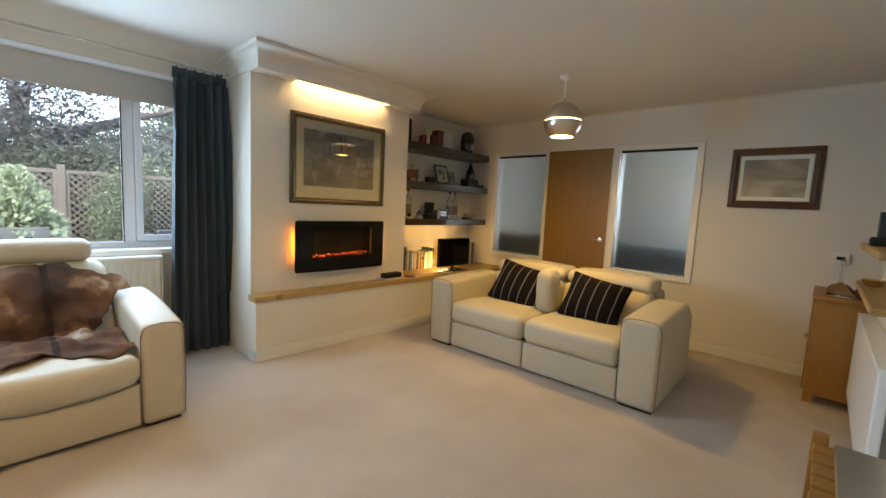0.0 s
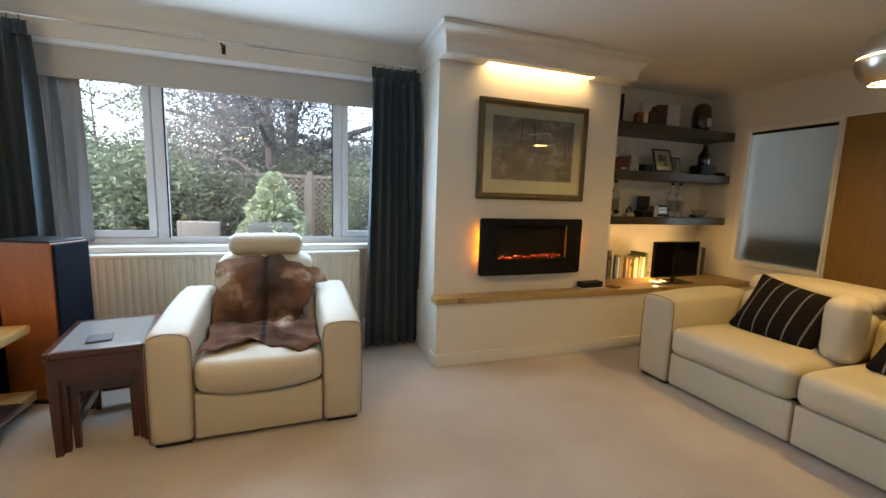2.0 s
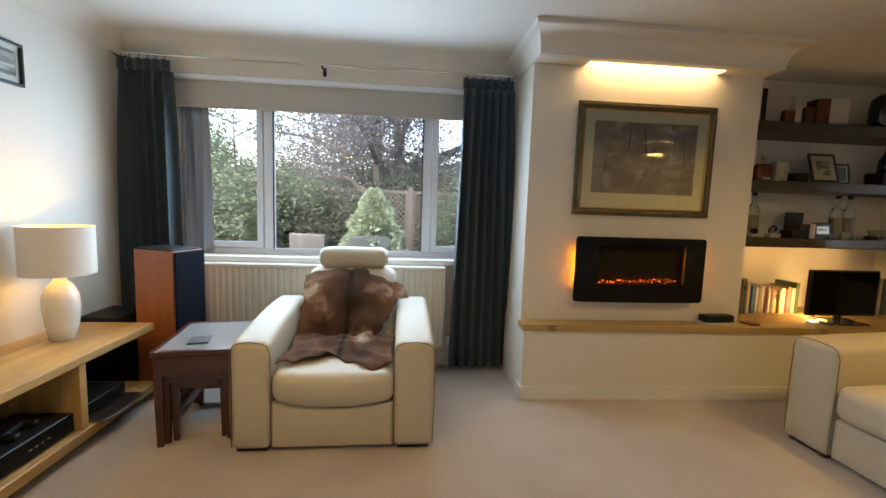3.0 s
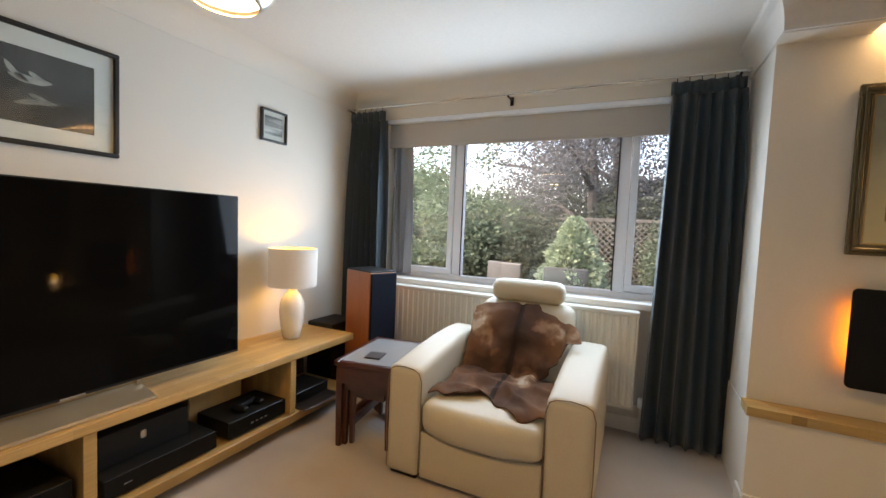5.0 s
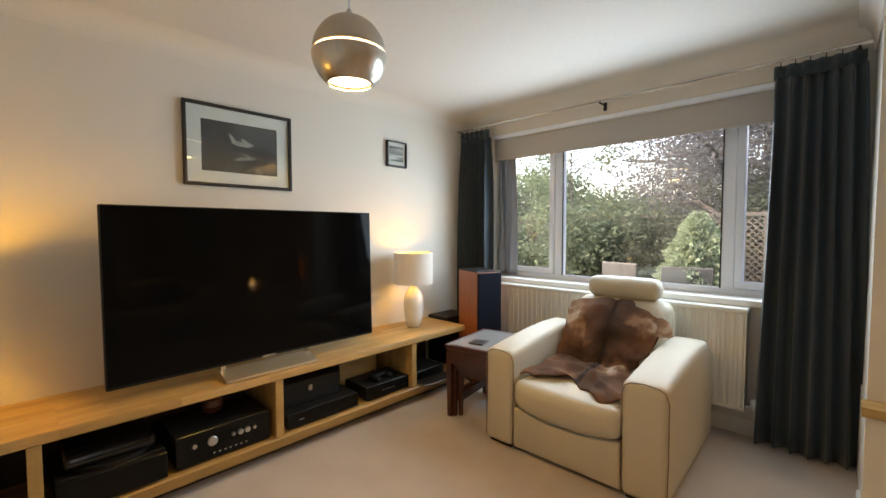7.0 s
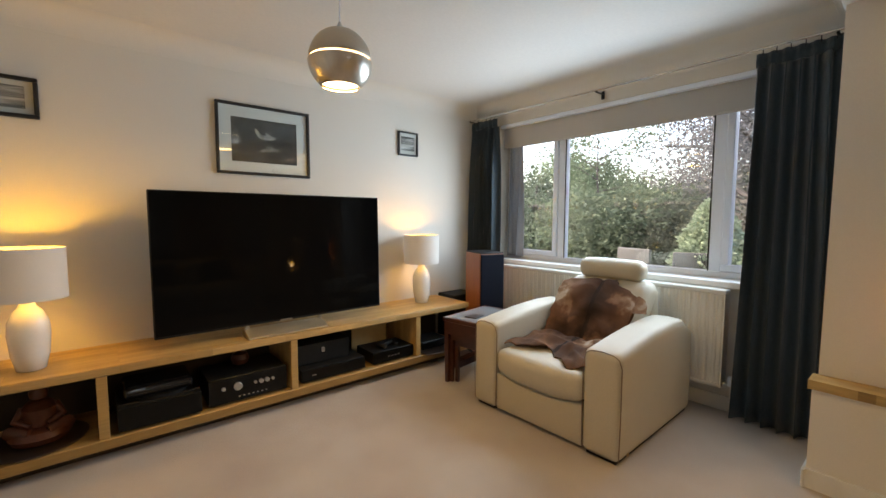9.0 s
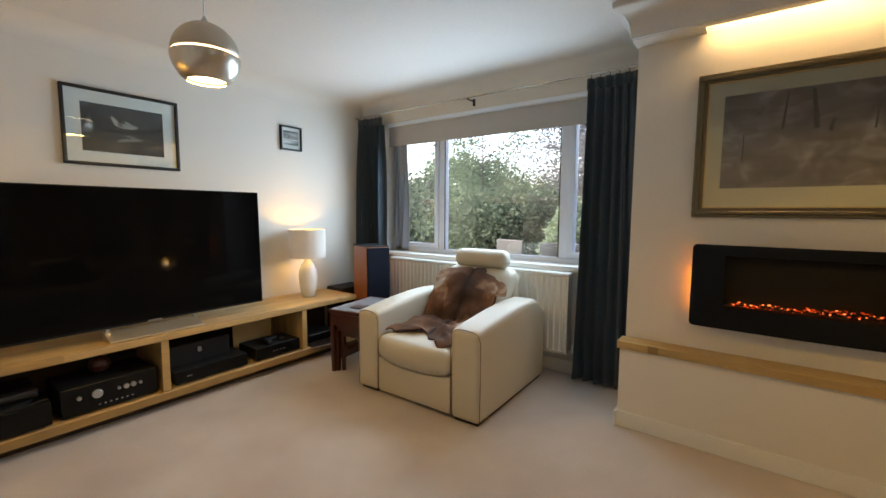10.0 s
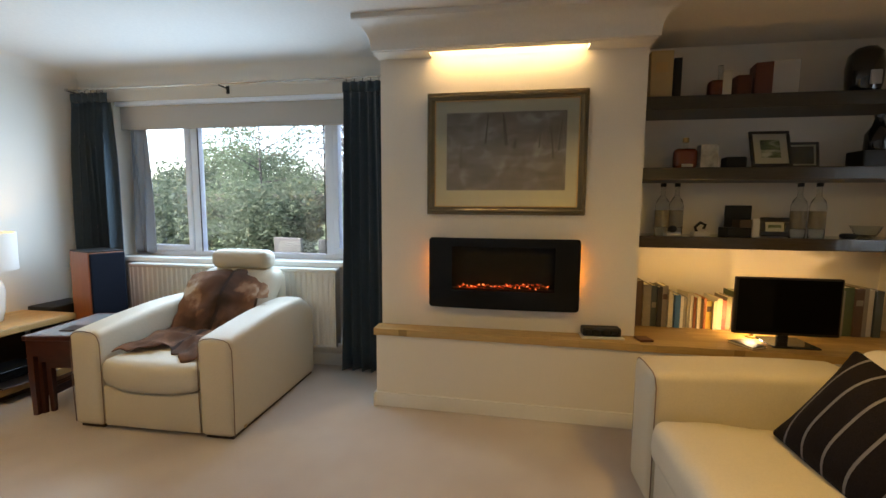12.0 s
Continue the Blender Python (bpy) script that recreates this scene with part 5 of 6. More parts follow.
def table_lamp(x, y, watts):
    t = thing("table_lamp", "white ceramic table lamp with a white drum shade, lit", "table lamp", (x, y, 0.4905), 0, "table lamps")
    part("base", lathe([(0.045, 0), (0.055, 0.004), (0.072, 0.08), (0.080, 0.18), (0.076, 0.24), (0.055, 0.29), (0.032, 0.315), (0.028, 0.335)], 32), "ceramic", t, "tall rounded white ceramic base", 60)
    part("stem", lathe([(0.012, 0.335), (0.012, 0.42)], 12), "brass", t, smooth=40)
    r = 0.155
    part("shade", lathe([(r, 0.352), (r, 0.598), (r - 0.003, 0.598), (r - 0.003, 0.352), (r, 0.352)], 40, cap=False), "shade_cloth", t, "white drum shade", 40)
    part("rim", lathe([(r + 0.001, 0.594), (r + 0.001, 0.601), (r - 0.004, 0.601), (r - 0.004, 0.594), (r + 0.001, 0.594)], 40, cap=False), "shade_cloth", t)
    part("bulb", lathe([(0.004, 0.42), (0.022, 0.435), (0.026, 0.46), (0.018, 0.485), (0.004, 0.492)], 16), "bulb_glow", t, "glowing bulb", True)
    lamp("lamp_bulb", "POINT", pose(x, y, 0.4905 + 0.515), watts, (1.0, 0.58, 0.07), radius=0.03)
    return t


table_lamp(-2.97, -0.73, 4.6)
table_lamp(-0.505, -0.66, 9.5)


# contents of the unit
def hifi(name, label, x0, x1, h, y=-0.50, depth=0.32, z=0.1155, material="black_matt"):
    t = thing(name, label, name.replace("_", " "), ((x0 + x1) / 2, y - depth / 2, z))
    w = (x1 - x0) / 2
    part("case", boxes((-w, w, -depth / 2, depth / 2 - 0.006, 0.012, h), bevel=0.003), material, t)
    part("front_panel", boxes((-w, w, depth / 2 - 0.0055, depth / 2, 0.012, h), bevel=0.0015), "fire_glass", t)
    for sx in (-1, 1):
        for sy in (-1, 1):
            part("foot", lathe([(0.014, 0), (0.014, 0.0115)], 10, (sx * (w - 0.03), sy * (depth / 2 - 0.04), 0)), "black_matt", t)
    return t, w, depth / 2


t, w, d = hifi("amplifier", "black hi-fi amplifier with a silver volume knob", -1.69, -1.24, 0.165)
for kx, r in ((0.05, 0.024), (-0.05, 0.009), (-0.085, 0.014), (-0.12, 0.014), (0.13, 0.011), (-0.155, 0.009)):
    k = part("knob", lathe([(r, 0), (r, 0.014), (r * 0.9, 0.016)], 20), "silver", t, "small silver knob" if r < 0.02 else "large silver volume knob", 40)
    k.data.transform(pose(kx + 0.02, d + 0.0005, 0.105, -90, 0, 0))
for k in range(7):
    part("button", boxes((-0.1 + k * 0.026, -0.09 + k * 0.026, d + 0.0003, d + 0.003, 0.035, 0.041)), "silver", t)
whole("wooden_globe", lathe([(0.02, 0), (0.045, 0.015), (0.055, 0.045), (0.045, 0.075), (0.02, 0.088), (0.008, 0.1)], 20), "wood_red",
      "small polished reddish wooden ball on the amplifier", "ornament", True, at=(-1.46, -0.70, 0.281))
t, w, d = hifi("satellite_receiver", "black satellite receiver standing in the oak unit", -2.27, -1.79, 0.095, -0.50)
part("light", boxes((0.14, 0.17, d + 0.0003, d + 0.0013, 0.05, 0.054)), "silver", t)
t = thing("storage_box", "plain black storage box with a small square silver badge", "box", (-1.985, -0.74, 0.2115))
part("carton", boxes((-0.205, 0.205, -0.13, 0.14, 0, 0.14), bevel=0.003), "black_matt", t)
part("badge", boxes((-0.012, 0.012, 0.1405, 0.142, 0.07, 0.105), bevel=0.004), "silver", t)
t = thing("wood_board", "plain plywood board leaning at the back of the unit", "board", (-2.47, -0.79, 0.1155))
part("board", boxes((-0.16, 0.16, -0.006, 0.006, 0, 0.29)), "tan_box", t)
part("edge_strip", boxes((-0.16, 0.16, 0.0065, 0.009, 0.27, 0.29)), "oak", t)
t, w, d = hifi("disc_player", "black disc player with small controls in the oak unit", -2.71, -2.34, 0.10, -0.50, 0.26)
for k in range(4):
    part("button", boxes((-0.05 + k * 0.03, -0.035 + k * 0.03, d + 0.0003, d + 0.003, 0.05, 0.056)), "silver", t)
t = thing("game_controller", "black game controller lying on the disc player", "controller", (-2.52, -0.62, 0.2165), 10)
part("body", soft((-0.075, -0.03, 0), (0.075, 0.03, 0.035), 0.016, 3), "black_matt", t, smooth="all")
for s in (-1, 1):
    part("grip", soft((s * 0.06 - 0.02, -0.03, 0.0), (s * 0.06 + 0.02, 0.075, 0.03), 0.014, 2), "black_matt", t, smooth="all")
t, w, d = hifi("set_top_box", "small flat black set-top box on a silver tray", -3.10, -2.82, 0.07, -0.52, 0.22, 0.1285)
whole("silver_tray", soft((-0.17, -0.15, 0), (0.15, 0.19, 0.0125), 0.004, 6, (0, 0.02, 0)), "tray_metal", "thin dull metal tray in the oak unit", "tray", at=(-2.95, -0.62, 0.1155))
t, w, d = hifi("record_deck", "black record deck with a round platter and a smoked lid", -1.20, -0.82, 0.13, -0.48, 0.36)
part("platter", lathe([(0.15, 0.1305), (0.15, 0.15), (0.02, 0.151)], 32), "black_matt", t, smooth=40)
part("lid", boxes((-0.16, 0.16, -0.15, 0.12, 0.152, 0.21), bevel=0.02, seg=3), "black_gloss", t, "smoked plastic lid")
part("lid_edge", tube([(-0.18, d + 0.004, 0.158), (0.0, d + 0.02, 0.15), (0.18, d + 0.004, 0.158)], 0.003, 8), "black_gloss", t, smooth=True)


def seated_statue(x, y, z):
    bm = lathe([(0.11, 0), (0.125, 0.03), (0.11, 0.06), (0.07, 0.075)], 24)
    for s in (-1, 1):
        tube([(s * 0.02, 0.02, 0.06), (s * 0.10, 0.04, 0.065), (s * 0.03, 0.09, 0.06)], [0.035, 0.035, 0.022], 10, bm)
        tube([(s * 0.055, 0, 0.165), (s * 0.085, 0.02, 0.11), (s * 0.03, 0.06, 0.085)], [0.022, 0.02, 0.015], 10, bm)
    lathe([(0.06, 0.06), (0.062, 0.1), (0.07, 0.16), (0.045, 0.19), (0.018, 0.2)], 20, bm=bm)
    lathe([(0.014, 0.195), (0.034, 0.21), (0.038, 0.235), (0.028, 0.262), (0.012, 0.275), (0.004, 0.285)], 18, bm=bm)
    return whole("statue", bm, "wood_red", "dark red wooden seated statue on a dull metal tray", "statue", True, at=(x, y, z))


seated_statue(-0.52, -0.68, 0.13)
whole("round_tray", lathe([(0.17, 0), (0.20, 0.006), (0.205, 0.014), (0.195, 0.012), (0.16, 0.006), (0.01, 0.006)], 36), "tray_metal",
      "round dark metal tray under the statue", "tray", True, at=(-0.50, -0.66, 0.1155))


# ---- floor speaker ----
t = thing("floor_speaker", "tall cherry-wood floor speaker with a black cloth front", "speaker", (-3.489, -0.461, 0), 70.0)
part("cabinet", boxes((-0.165, 0.145, -0.115, 0.115, 0.02, 0.925), bevel=0.004), "speaker_wood", t)
part("top_cap", boxes((-0.163, 0.143, -0.113, 0.113, 0.9255, 0.937), bevel=0.003), "black_matt", t)
part("grille", boxes((0.1455, 0.165, -0.112, 0.112, 0.03, 0.92), bevel=0.006), "grille", t, "black cloth front grille")
part("plinth", boxes((-0.17, 0.16, -0.12, 0.12, 0, 0.0195)), "black_matt", t)


t = thing("subwoofer", "low black box loudspeaker on the carpet behind the cherry-wood speaker", "speaker", (-3.47, -0.80, 0))
part("cabinet", boxes((-0.155, 0.155, -0.12, 0.12, 0.012, 0.512), bevel=0.006), "black_matt", t)
part("plinth", boxes((-0.14, 0.14, -0.11, 0.11, 0, 0.0115)), "black_matt", t)


# ---- nest of tables ----
def nest():
    at, turn = (-3.043, -0.017, 0), 9
    t = thing("side_table", "dark mahogany nest table with an inset glass top", "side table", at, turn, "nest of tables")

    def one(t, hw, hd, h, leg):
        part("top_frame", boxes((-hd, hd, -hw, -hw + 0.03, h - 0.03, h), (-hd, hd, hw - 0.03, hw, h - 0.03, h), (-hd, -hd + 0.03, -hw + 0.03, hw - 0.03, h - 0.03, h),
                                (hd - 0.03, hd, -hw + 0.03, hw - 0.03, h - 0.03, h), bevel=0.004), "mahogany", t)
        for sy in (-1, 1):
            part("apron", boxes((-hd + 0.02, hd - 0.02, sy * (hw - 0.021) - 0.009, sy * (hw - 0.021) + 0.009, h - 0.12, h - 0.031)), "mahogany", t)
        part("front_apron", boxes((hd - 0.016, hd - 0.004, -hw + 0.048, hw - 0.048, h - 0.125, h - 0.031)), "mahogany", t)
        for sx in (-1, 1):
            for sy in (-1, 1):
                x, y = sx * (hd - 0.03), sy * (hw - 0.03)
                part("leg", loft([[Vector((x + a * r, y + b * r, z)) for a, b in ((-1, -1), (1, -1), (1, 1), (-1, 1))] for z, r in ((0, leg * 0.75), (h * 0.5, leg), (h - 0.031, leg))]), "mahogany", t)
        for sy in (-1, 1):
            part("stretcher", boxes((-hd + 0.05, hd - 0.05, sy * (hw - 0.03) - 0.008, sy * (hw - 0.03) + 0.008, 0.10, 0.15)), "mahogany", t)
        part("back_stretcher", boxes((-hd + 0.022, -hd + 0.038, -hw + 0.05, hw - 0.05, 0.10, 0.155)), "mahogany", t)
    one(t, 0.198, 0.275, 0.50, 0.018)
    part("glass_top", boxes((-0.246, 0.246, -0.169, 0.169, 0.490, 0.4985)), "table_top", t, "pale glossy inset glass top")
    for k, (hw, hd, h) in enumerate(((0.174, 0.25, 0.455), (0.143, 0.225, 0.41))):
        u = thing("side_table", "smaller dark mahogany table nested under a larger one", "side table", at, turn, "nest of tables")
        one(u, hw, hd, h, 0.015)
        part("inset_top", boxes((-hd + 0.0305, hd - 0.0305, -hw + 0.0305, hw - 0.0305, h - 0.014, h - 0.002)), "table_top", u)


mat("table_top", (0.30, 0.30, 0.30), 0.12, coat=0.6)
nest()
t = thing("coaster", "square dark brown leather coaster on the glass table top", "coaster", (-2.93, -0.02, 0.5003), 15)
part("pad", boxes((-0.06, 0.06, -0.05, 0.05, 0, 0.006), bevel=0.002), "walnut_dark", t)
part("stitching", boxes((-0.054, 0.054, -0.044, 0.044, 0.0061, 0.0066)), "walnut_dark", t)


# ---- armchair and sofa ----
def pipe(points, parent, r=0.0027):
    return part("piping", tube(points, r, 6), "piping", parent, "dark brown leather piping", True)


def arm_block(parent, y0, y1, depth, h0=0.565, h1=0.625, mirror=1):
    """One padded arm; its front face is at x = 0 and it runs back to -depth."""
    def warp(p):
        f = max(0.0, min(1.0, -p.x / depth))
        top = max(0.0, (p.z - 0.3) / 0.26)
        rise = (h1 - h0) * math.sin(min(1.0, f * 1.35) * math.pi / 2)
        drop = -0.13 * max(0.0, (f - 0.80) / 0.20) ** 2
        return (p.x, p.y, p.z + min(1.0, top) * (rise + drop))
    a = part("arm", soft((-depth, y0, 0.016), (0.0, y1, h0), 0.034, 7, (0.004, 0.006, 0.008), warp=warp), "leather", parent, "padded cream leather arm", "all")
    # piping round the front edge of the arm
    for yy, s in ((y0, -1), (y1, 1)):
        y_in = yy - s * 0.012
        pts = [(-0.012, yy - s * 0.001, 0.03), (-0.010, yy + s * 0.003, 0.25), (-0.012, yy + s * 0.001, h0 - 0.06), (-0.010, yy - s * 0.014, h0 - 0.018), (-0.008, yy - s * 0.045, h0 - 0.001)]
        pipe(pts, a)
    pipe([(-0.006, y0 + 0.045, h0 - 0.001), (-0.004, (y0 + y1) / 2, h0 + 0.006), (-0.006, y1 - 0.045, h0 - 0.001)], a)
    part("arm_foot", boxes((-depth + 0.02, -0.026, y0 + 0.02, y1 - 0.02, 0.0, 0.018)), "walnut_dark", a, "dark brown base strip")
    return a


def armchair():
    t = thing("armchair", "cream leather recliner armchair with dark piping, facing into the room", "armchair", (-2.695, 0.72, 0), 0.8)
    arm_block(t, -0.492, -0.305, 0.98)
    arm_block(t, 0.305, 0.508, 0.98)
    part("front_panel", soft((-0.06, -0.302, 0.02), (-0.012, 0.302, 0.258), 0.012, 5, (0.006, 0, 0), warp=lambda p: (p.x, p.y, p.z - (0.035 * (1 - (p.y / 0.302) ** 2) if p.z > 0.2 else 0))), "leather", t, "cream leather footrest panel", "all")

    def seat_warp(p):
        droop = 0.035 * (1 - (p.y / 0.303) ** 2) * (1 if p.z < 0.3 else 0.3)
        return (p.x, p.y, p.z - droop - 0.03 * max(0, -p.x - 0.15) * (1 if p.z > 0.33 else 0))
    part("seat", soft((-0.62, -0.303, 0.262), (0.012, 0.303, 0.415), 0.05, 9, (0.012, 0, 0.022), 0.006, seat_warp), "leather", t, "puffy seat cushion", "all")
    part("chassis", boxes((-0.93, -0.065, -0.30, 0.30, 0.03, 0.27)), "black_inside", t)

    def lean(p):
        f = (p.z - 0.3) / 0.5
        return (p.x - 0.29 * f + 0.02 * math.sin(f * 5), p.y * (1.0 - 0.05 * max(0, f - 0.6)), p.z)
    part("backrest", soft((-0.68, -0.302, 0.36), (-0.50, 0.302, 0.81), 0.06, 9, (0.03, 0, 0.015), 0.006, lean), "leather", t, "padded backrest", "all")
    part("back_shell", soft((-0.985, -0.30, 0.03), (-0.86, 0.30, 0.78), 0.05, 5, (0, 0, 0)), "leather", t, "cream leather back", "all")
    part("headrest", soft((-0.965, -0.235, 0.815), (-0.825, 0.235, 0.952), 0.055, 6, (0.005, 0.0, 0.004), 0.002), "leather", t, "rolled cream headrest", "all")
    for s in (-0.12, 0.12):
        part("headrest_post", tube([(-0.90, s, 0.78), (-0.90, s, 0.86)], 0.006, 8), "chrome", t, smooth=True)
    part("maker_badge", boxes((-0.105, -0.085, 0.5125, 0.5165, 0.035, 0.050)), "brass", t, "tiny metal badge")
    return t


armchair()


def ease(tab, s):
    """Reads a table of numbers or tuples smoothly at s in 0..1."""
    f = s * (len(tab) - 1)
    i = min(int(f), len(tab) - 2)
    u = f - i
    a, b = tab[i], tab[i + 1]
    if isinstance(a, tuple):
        return tuple(x + (y - x) * u for x, y in zip(a, b))
    return a + (b - a) * (u * u * (3 - 2 * u))


def hide_panel(parent, name, label, place, rows, cols, seed, rumple):
    """A rumpled sheet with thickness; place(s, u) gives a point and the way up from it."""
    bm = bmesh.new()
    top, under = [], []
    for r in range(rows + 1):
        ra, rb = [], []
        for c in range(cols + 1):
            p, nrm = place(r / rows, c / cols)
            q = p * 5 + Vector((seed, 0, 0))
            ridge = 1 - abs(noise.noise(q)) * 3.2
            wave = 0.018 + rumple * (0.55 * max(0.0, ridge) + 0.6 * noise.noise(p * 9 + Vector((0, seed, 0))))
            p = p + nrm * wave
            ra.append(bm.verts.new(p))
            rb.append(bm.verts.new(p - nrm * 0.006))
        top.append(ra)
        under.append(rb)
    for r in range(rows):
        for c in range(cols):
            bm.faces.new((top[r][c], top[r + 1][c], top[r + 1][c + 1], top[r][c + 1]))
            bm.faces.new((under[r][c], under[r][c + 1], under[r + 1][c + 1], under[r + 1][c]))
    for r in range(rows):
        for c in (0, cols):
            bm.faces.new((top[r][c], under[r][c], under[r + 1][c], top[r + 1][c]))
    for c in range(cols):
        for r in (0, rows):
            bm.faces.new((top[r][c], under[r][c], under[r][c + 1], top[r][c + 1]))
    return part(name, bm, "hide", parent, label, "all")


def throw():
    """A hide laid over the seat and up the back of the armchair."""
    t = thing("hide_throw", "brown animal hide throw draped over the armchair seat and back", "throw", (-2.695, 0.72, 0), 0.8)
    path = [(-0.50, 0.435), (-0.535, 0.49), (-0.575, 0.555), (-0.625, 0.635), (-0.675, 0.70), (-0.725, 0.75), (-0.765, 0.782), (-0.80, 0.797)]
    left = [-0.27, -0.28, -0.285, -0.29, -0.295, -0.285, -0.255, -0.12]
    right = [0.18, 0.215, 0.255, 0.385, 0.345, 0.225, 0.115, 0.10]

    def back(s, u):
        x, z = ease(path, s)
        (x1, z1), (x2, z2) = ease(path, max(0, s - 0.02)), ease(path, min(1, s + 0.02))
        d = Vector((x2 - x1, 0, z2 - z1)).normalized()
        nrm = Vector((d.z, 0, -d.x))
        ragged = 1 + 0.10 * noise.noise(Vector((s * 9, 3.1 if u > 0.5 else -2.7, 0.4)))
        y0, y1 = ease(left, s) * ragged, ease(right, s) * ragged
        y = y0 + (y1 - y0) * u
        p = Vector((x, y, z)) - nrm * 0.012 * math.exp(-((y + 0.01) / 0.018) ** 2)
        if y > 0.285:
            p.z = max(p.z + 0.02, 0.655)
            p.x += 0.02
        return p, nrm
    hide_panel(t, "back_piece", "dark brown hide with a dark seam up the middle", back, 44, 48, 2.3, 0.022)
    front = [-0.075, -0.095, -0.13, -0.165, -0.175, -0.12, -0.06, -0.045, -0.06]

    def seat(s, u):
        y = -0.297 + 0.592 * u
        y *= 1 - 0.10 * math.sin(math.pi * min(1, s * 1.2)) * (1 if u < 0.5 else 0.3)
        xf = ease(front, u) + 0.03 * noise.noise(Vector((u * 8, 1, 2)))
        x = xf + (-0.49 - xf) * s
        z = 0.429 - 0.022 * (1 - s) ** 4 + 0.008 * s - 0.018 * min(1.0, max(0.0, (x + 0.11) / 0.07)) ** 2
        return Vector((x, y, z)), Vector((0, 0, 1))
    hide_panel(t, "seat_piece", "rumpled brown hide with a pale patch", seat, 40, 56, 7.7, 0.044)


throw()


def sofa():
    # built facing +x like the armchair, then turned to face the television wall
    t = thing("sofa", "cream leather two-seat recliner sofa with dark piping on its arms", "sofa", (-1.80, 3.292, 0), -90 + 1.3)
    w, dep = 0.98, 1.0
    arm_block(t, -w, -w + 0.245, dep - 0.06, 0.60, 0.62)
    arm_block(t, w - 0.245, w, dep - 0.06, 0.60, 0.62)
    iw = w - 0.247
    for s in (-1, 1):
        a, b = (0.004, iw) if s > 0 else (-iw, -0.004)
        part("front_panel", soft((-0.08, a, 0.02), (-0.02, b, 0.235), 0.014, 5, (0.004, 0, 0)), "leather", t, "cream leather footrest panel", "all")

        def seat_warp(p):
            return (p.x, p.y, p.z - 0.04 * max(0, -p.x - 0.2) * (1 if p.z > 0.35 else 0))
        part("seat", soft((-0.66, a, 0.24), (0.008, b, 0.425), 0.055, 9, (0.012, 0, 0.02), 0.006, seat_warp), "leather", t, "puffy seat cushion", "all")

        def lean(p):
            f = (p.z - 0.3) / 0.5
            return (p.x - 0.10 * f, p.y, p.z)
        part("backrest", soft((-0.80, a, 0.36), (-0.58, b, 0.66), 0.07, 8, (0.03, 0, 0.0), 0.004, lean), "leather", t, "padded backrest", "all")

        def head(p):
            f = (p.z - 0.6) / 0.2
            return (p.x - 0.05 * f, p.y, p.z + 0.012 * math.sin((p.y - a) / (b - a) * math.pi))
        part("headrest", soft((-0.98, a + 0.006, 0.645), (-0.68, b - 0.006, 0.755), 0.045, 7, (0.01, 0, 0.012), 0.004, head), "leather", t, "folding cream headrest", "all")
    part("back_shell", soft((-1.0, -iw - 0.03, 0.03), (-0.86, iw + 0.03, 0.68), 0.05, 5), "leather", t, "cream leather back", "all")
    part("chassis", boxes((-0.9, -0.085, -iw, iw, 0.03, 0.235)), "black_inside", t)
    return t


sofa()


def cushion(label, at, rx, ry, rz, w=0.25, h=0.2):
    def pillow(p):
        u, v = p.x / w, p.z / h
        e = max(0.0, 1 - abs(u) ** 3) * max(0.0, 1 - abs(v) ** 3)
        pinch = 1 - 0.07 * (1 - u * u) * abs(v) - 0.0
        pin2 = 1 - 0.07 * (1 - v * v) * abs(u)
        return (p.x * pin2, p.y * (0.12 + 0.95 * e), p.z * pinch)
    t = thing("scatter_cushion", label, "cushion", at, 0, "striped scatter cushions")
    t.matrix_basis = pose(*at, rx, ry, rz)
    part("cover", soft((-w, -0.085, -h), (w, 0.085, h), 0.02, 14, warp=pillow), "cushion_stripe", t, "dark woven cover with pale stripes", "all")
    return t


cushion("dark square cushion with pale grey stripes, leaning on the sofa back", (-2.17, 3.78, 0.58), -30, 10, 4, 0.232, 0.205)
cushion("dark square cushion with pale grey stripes, leaning on the sofa back", (-1.445, 3.77, 0.572), -32, 9, 5, 0.238, 0.2)
t = thing("cream_cushion", "cream leather cushion standing between the sofa backs", "cushion", (-1.85, 3.76, 0.585), 12)
part("cover", soft((-0.08, -0.10, -0.18), (0.08, 0.10, 0.18), 0.06, 5, (0.01, 0.02, 0.01), 0.004), "leather", t, smooth="all")


# ---- garden ----
structure("ground", boxes((-400, WX - 0.26, -300, 300, -0.30, -0.12)), "lawn", "rough green lawn reaching to the horizon")
structure("pavement", boxes((-6.9, WX - 0.26, -5, 8, -0.119, -0.09)), "paving", "pale paved terrace outside the window")


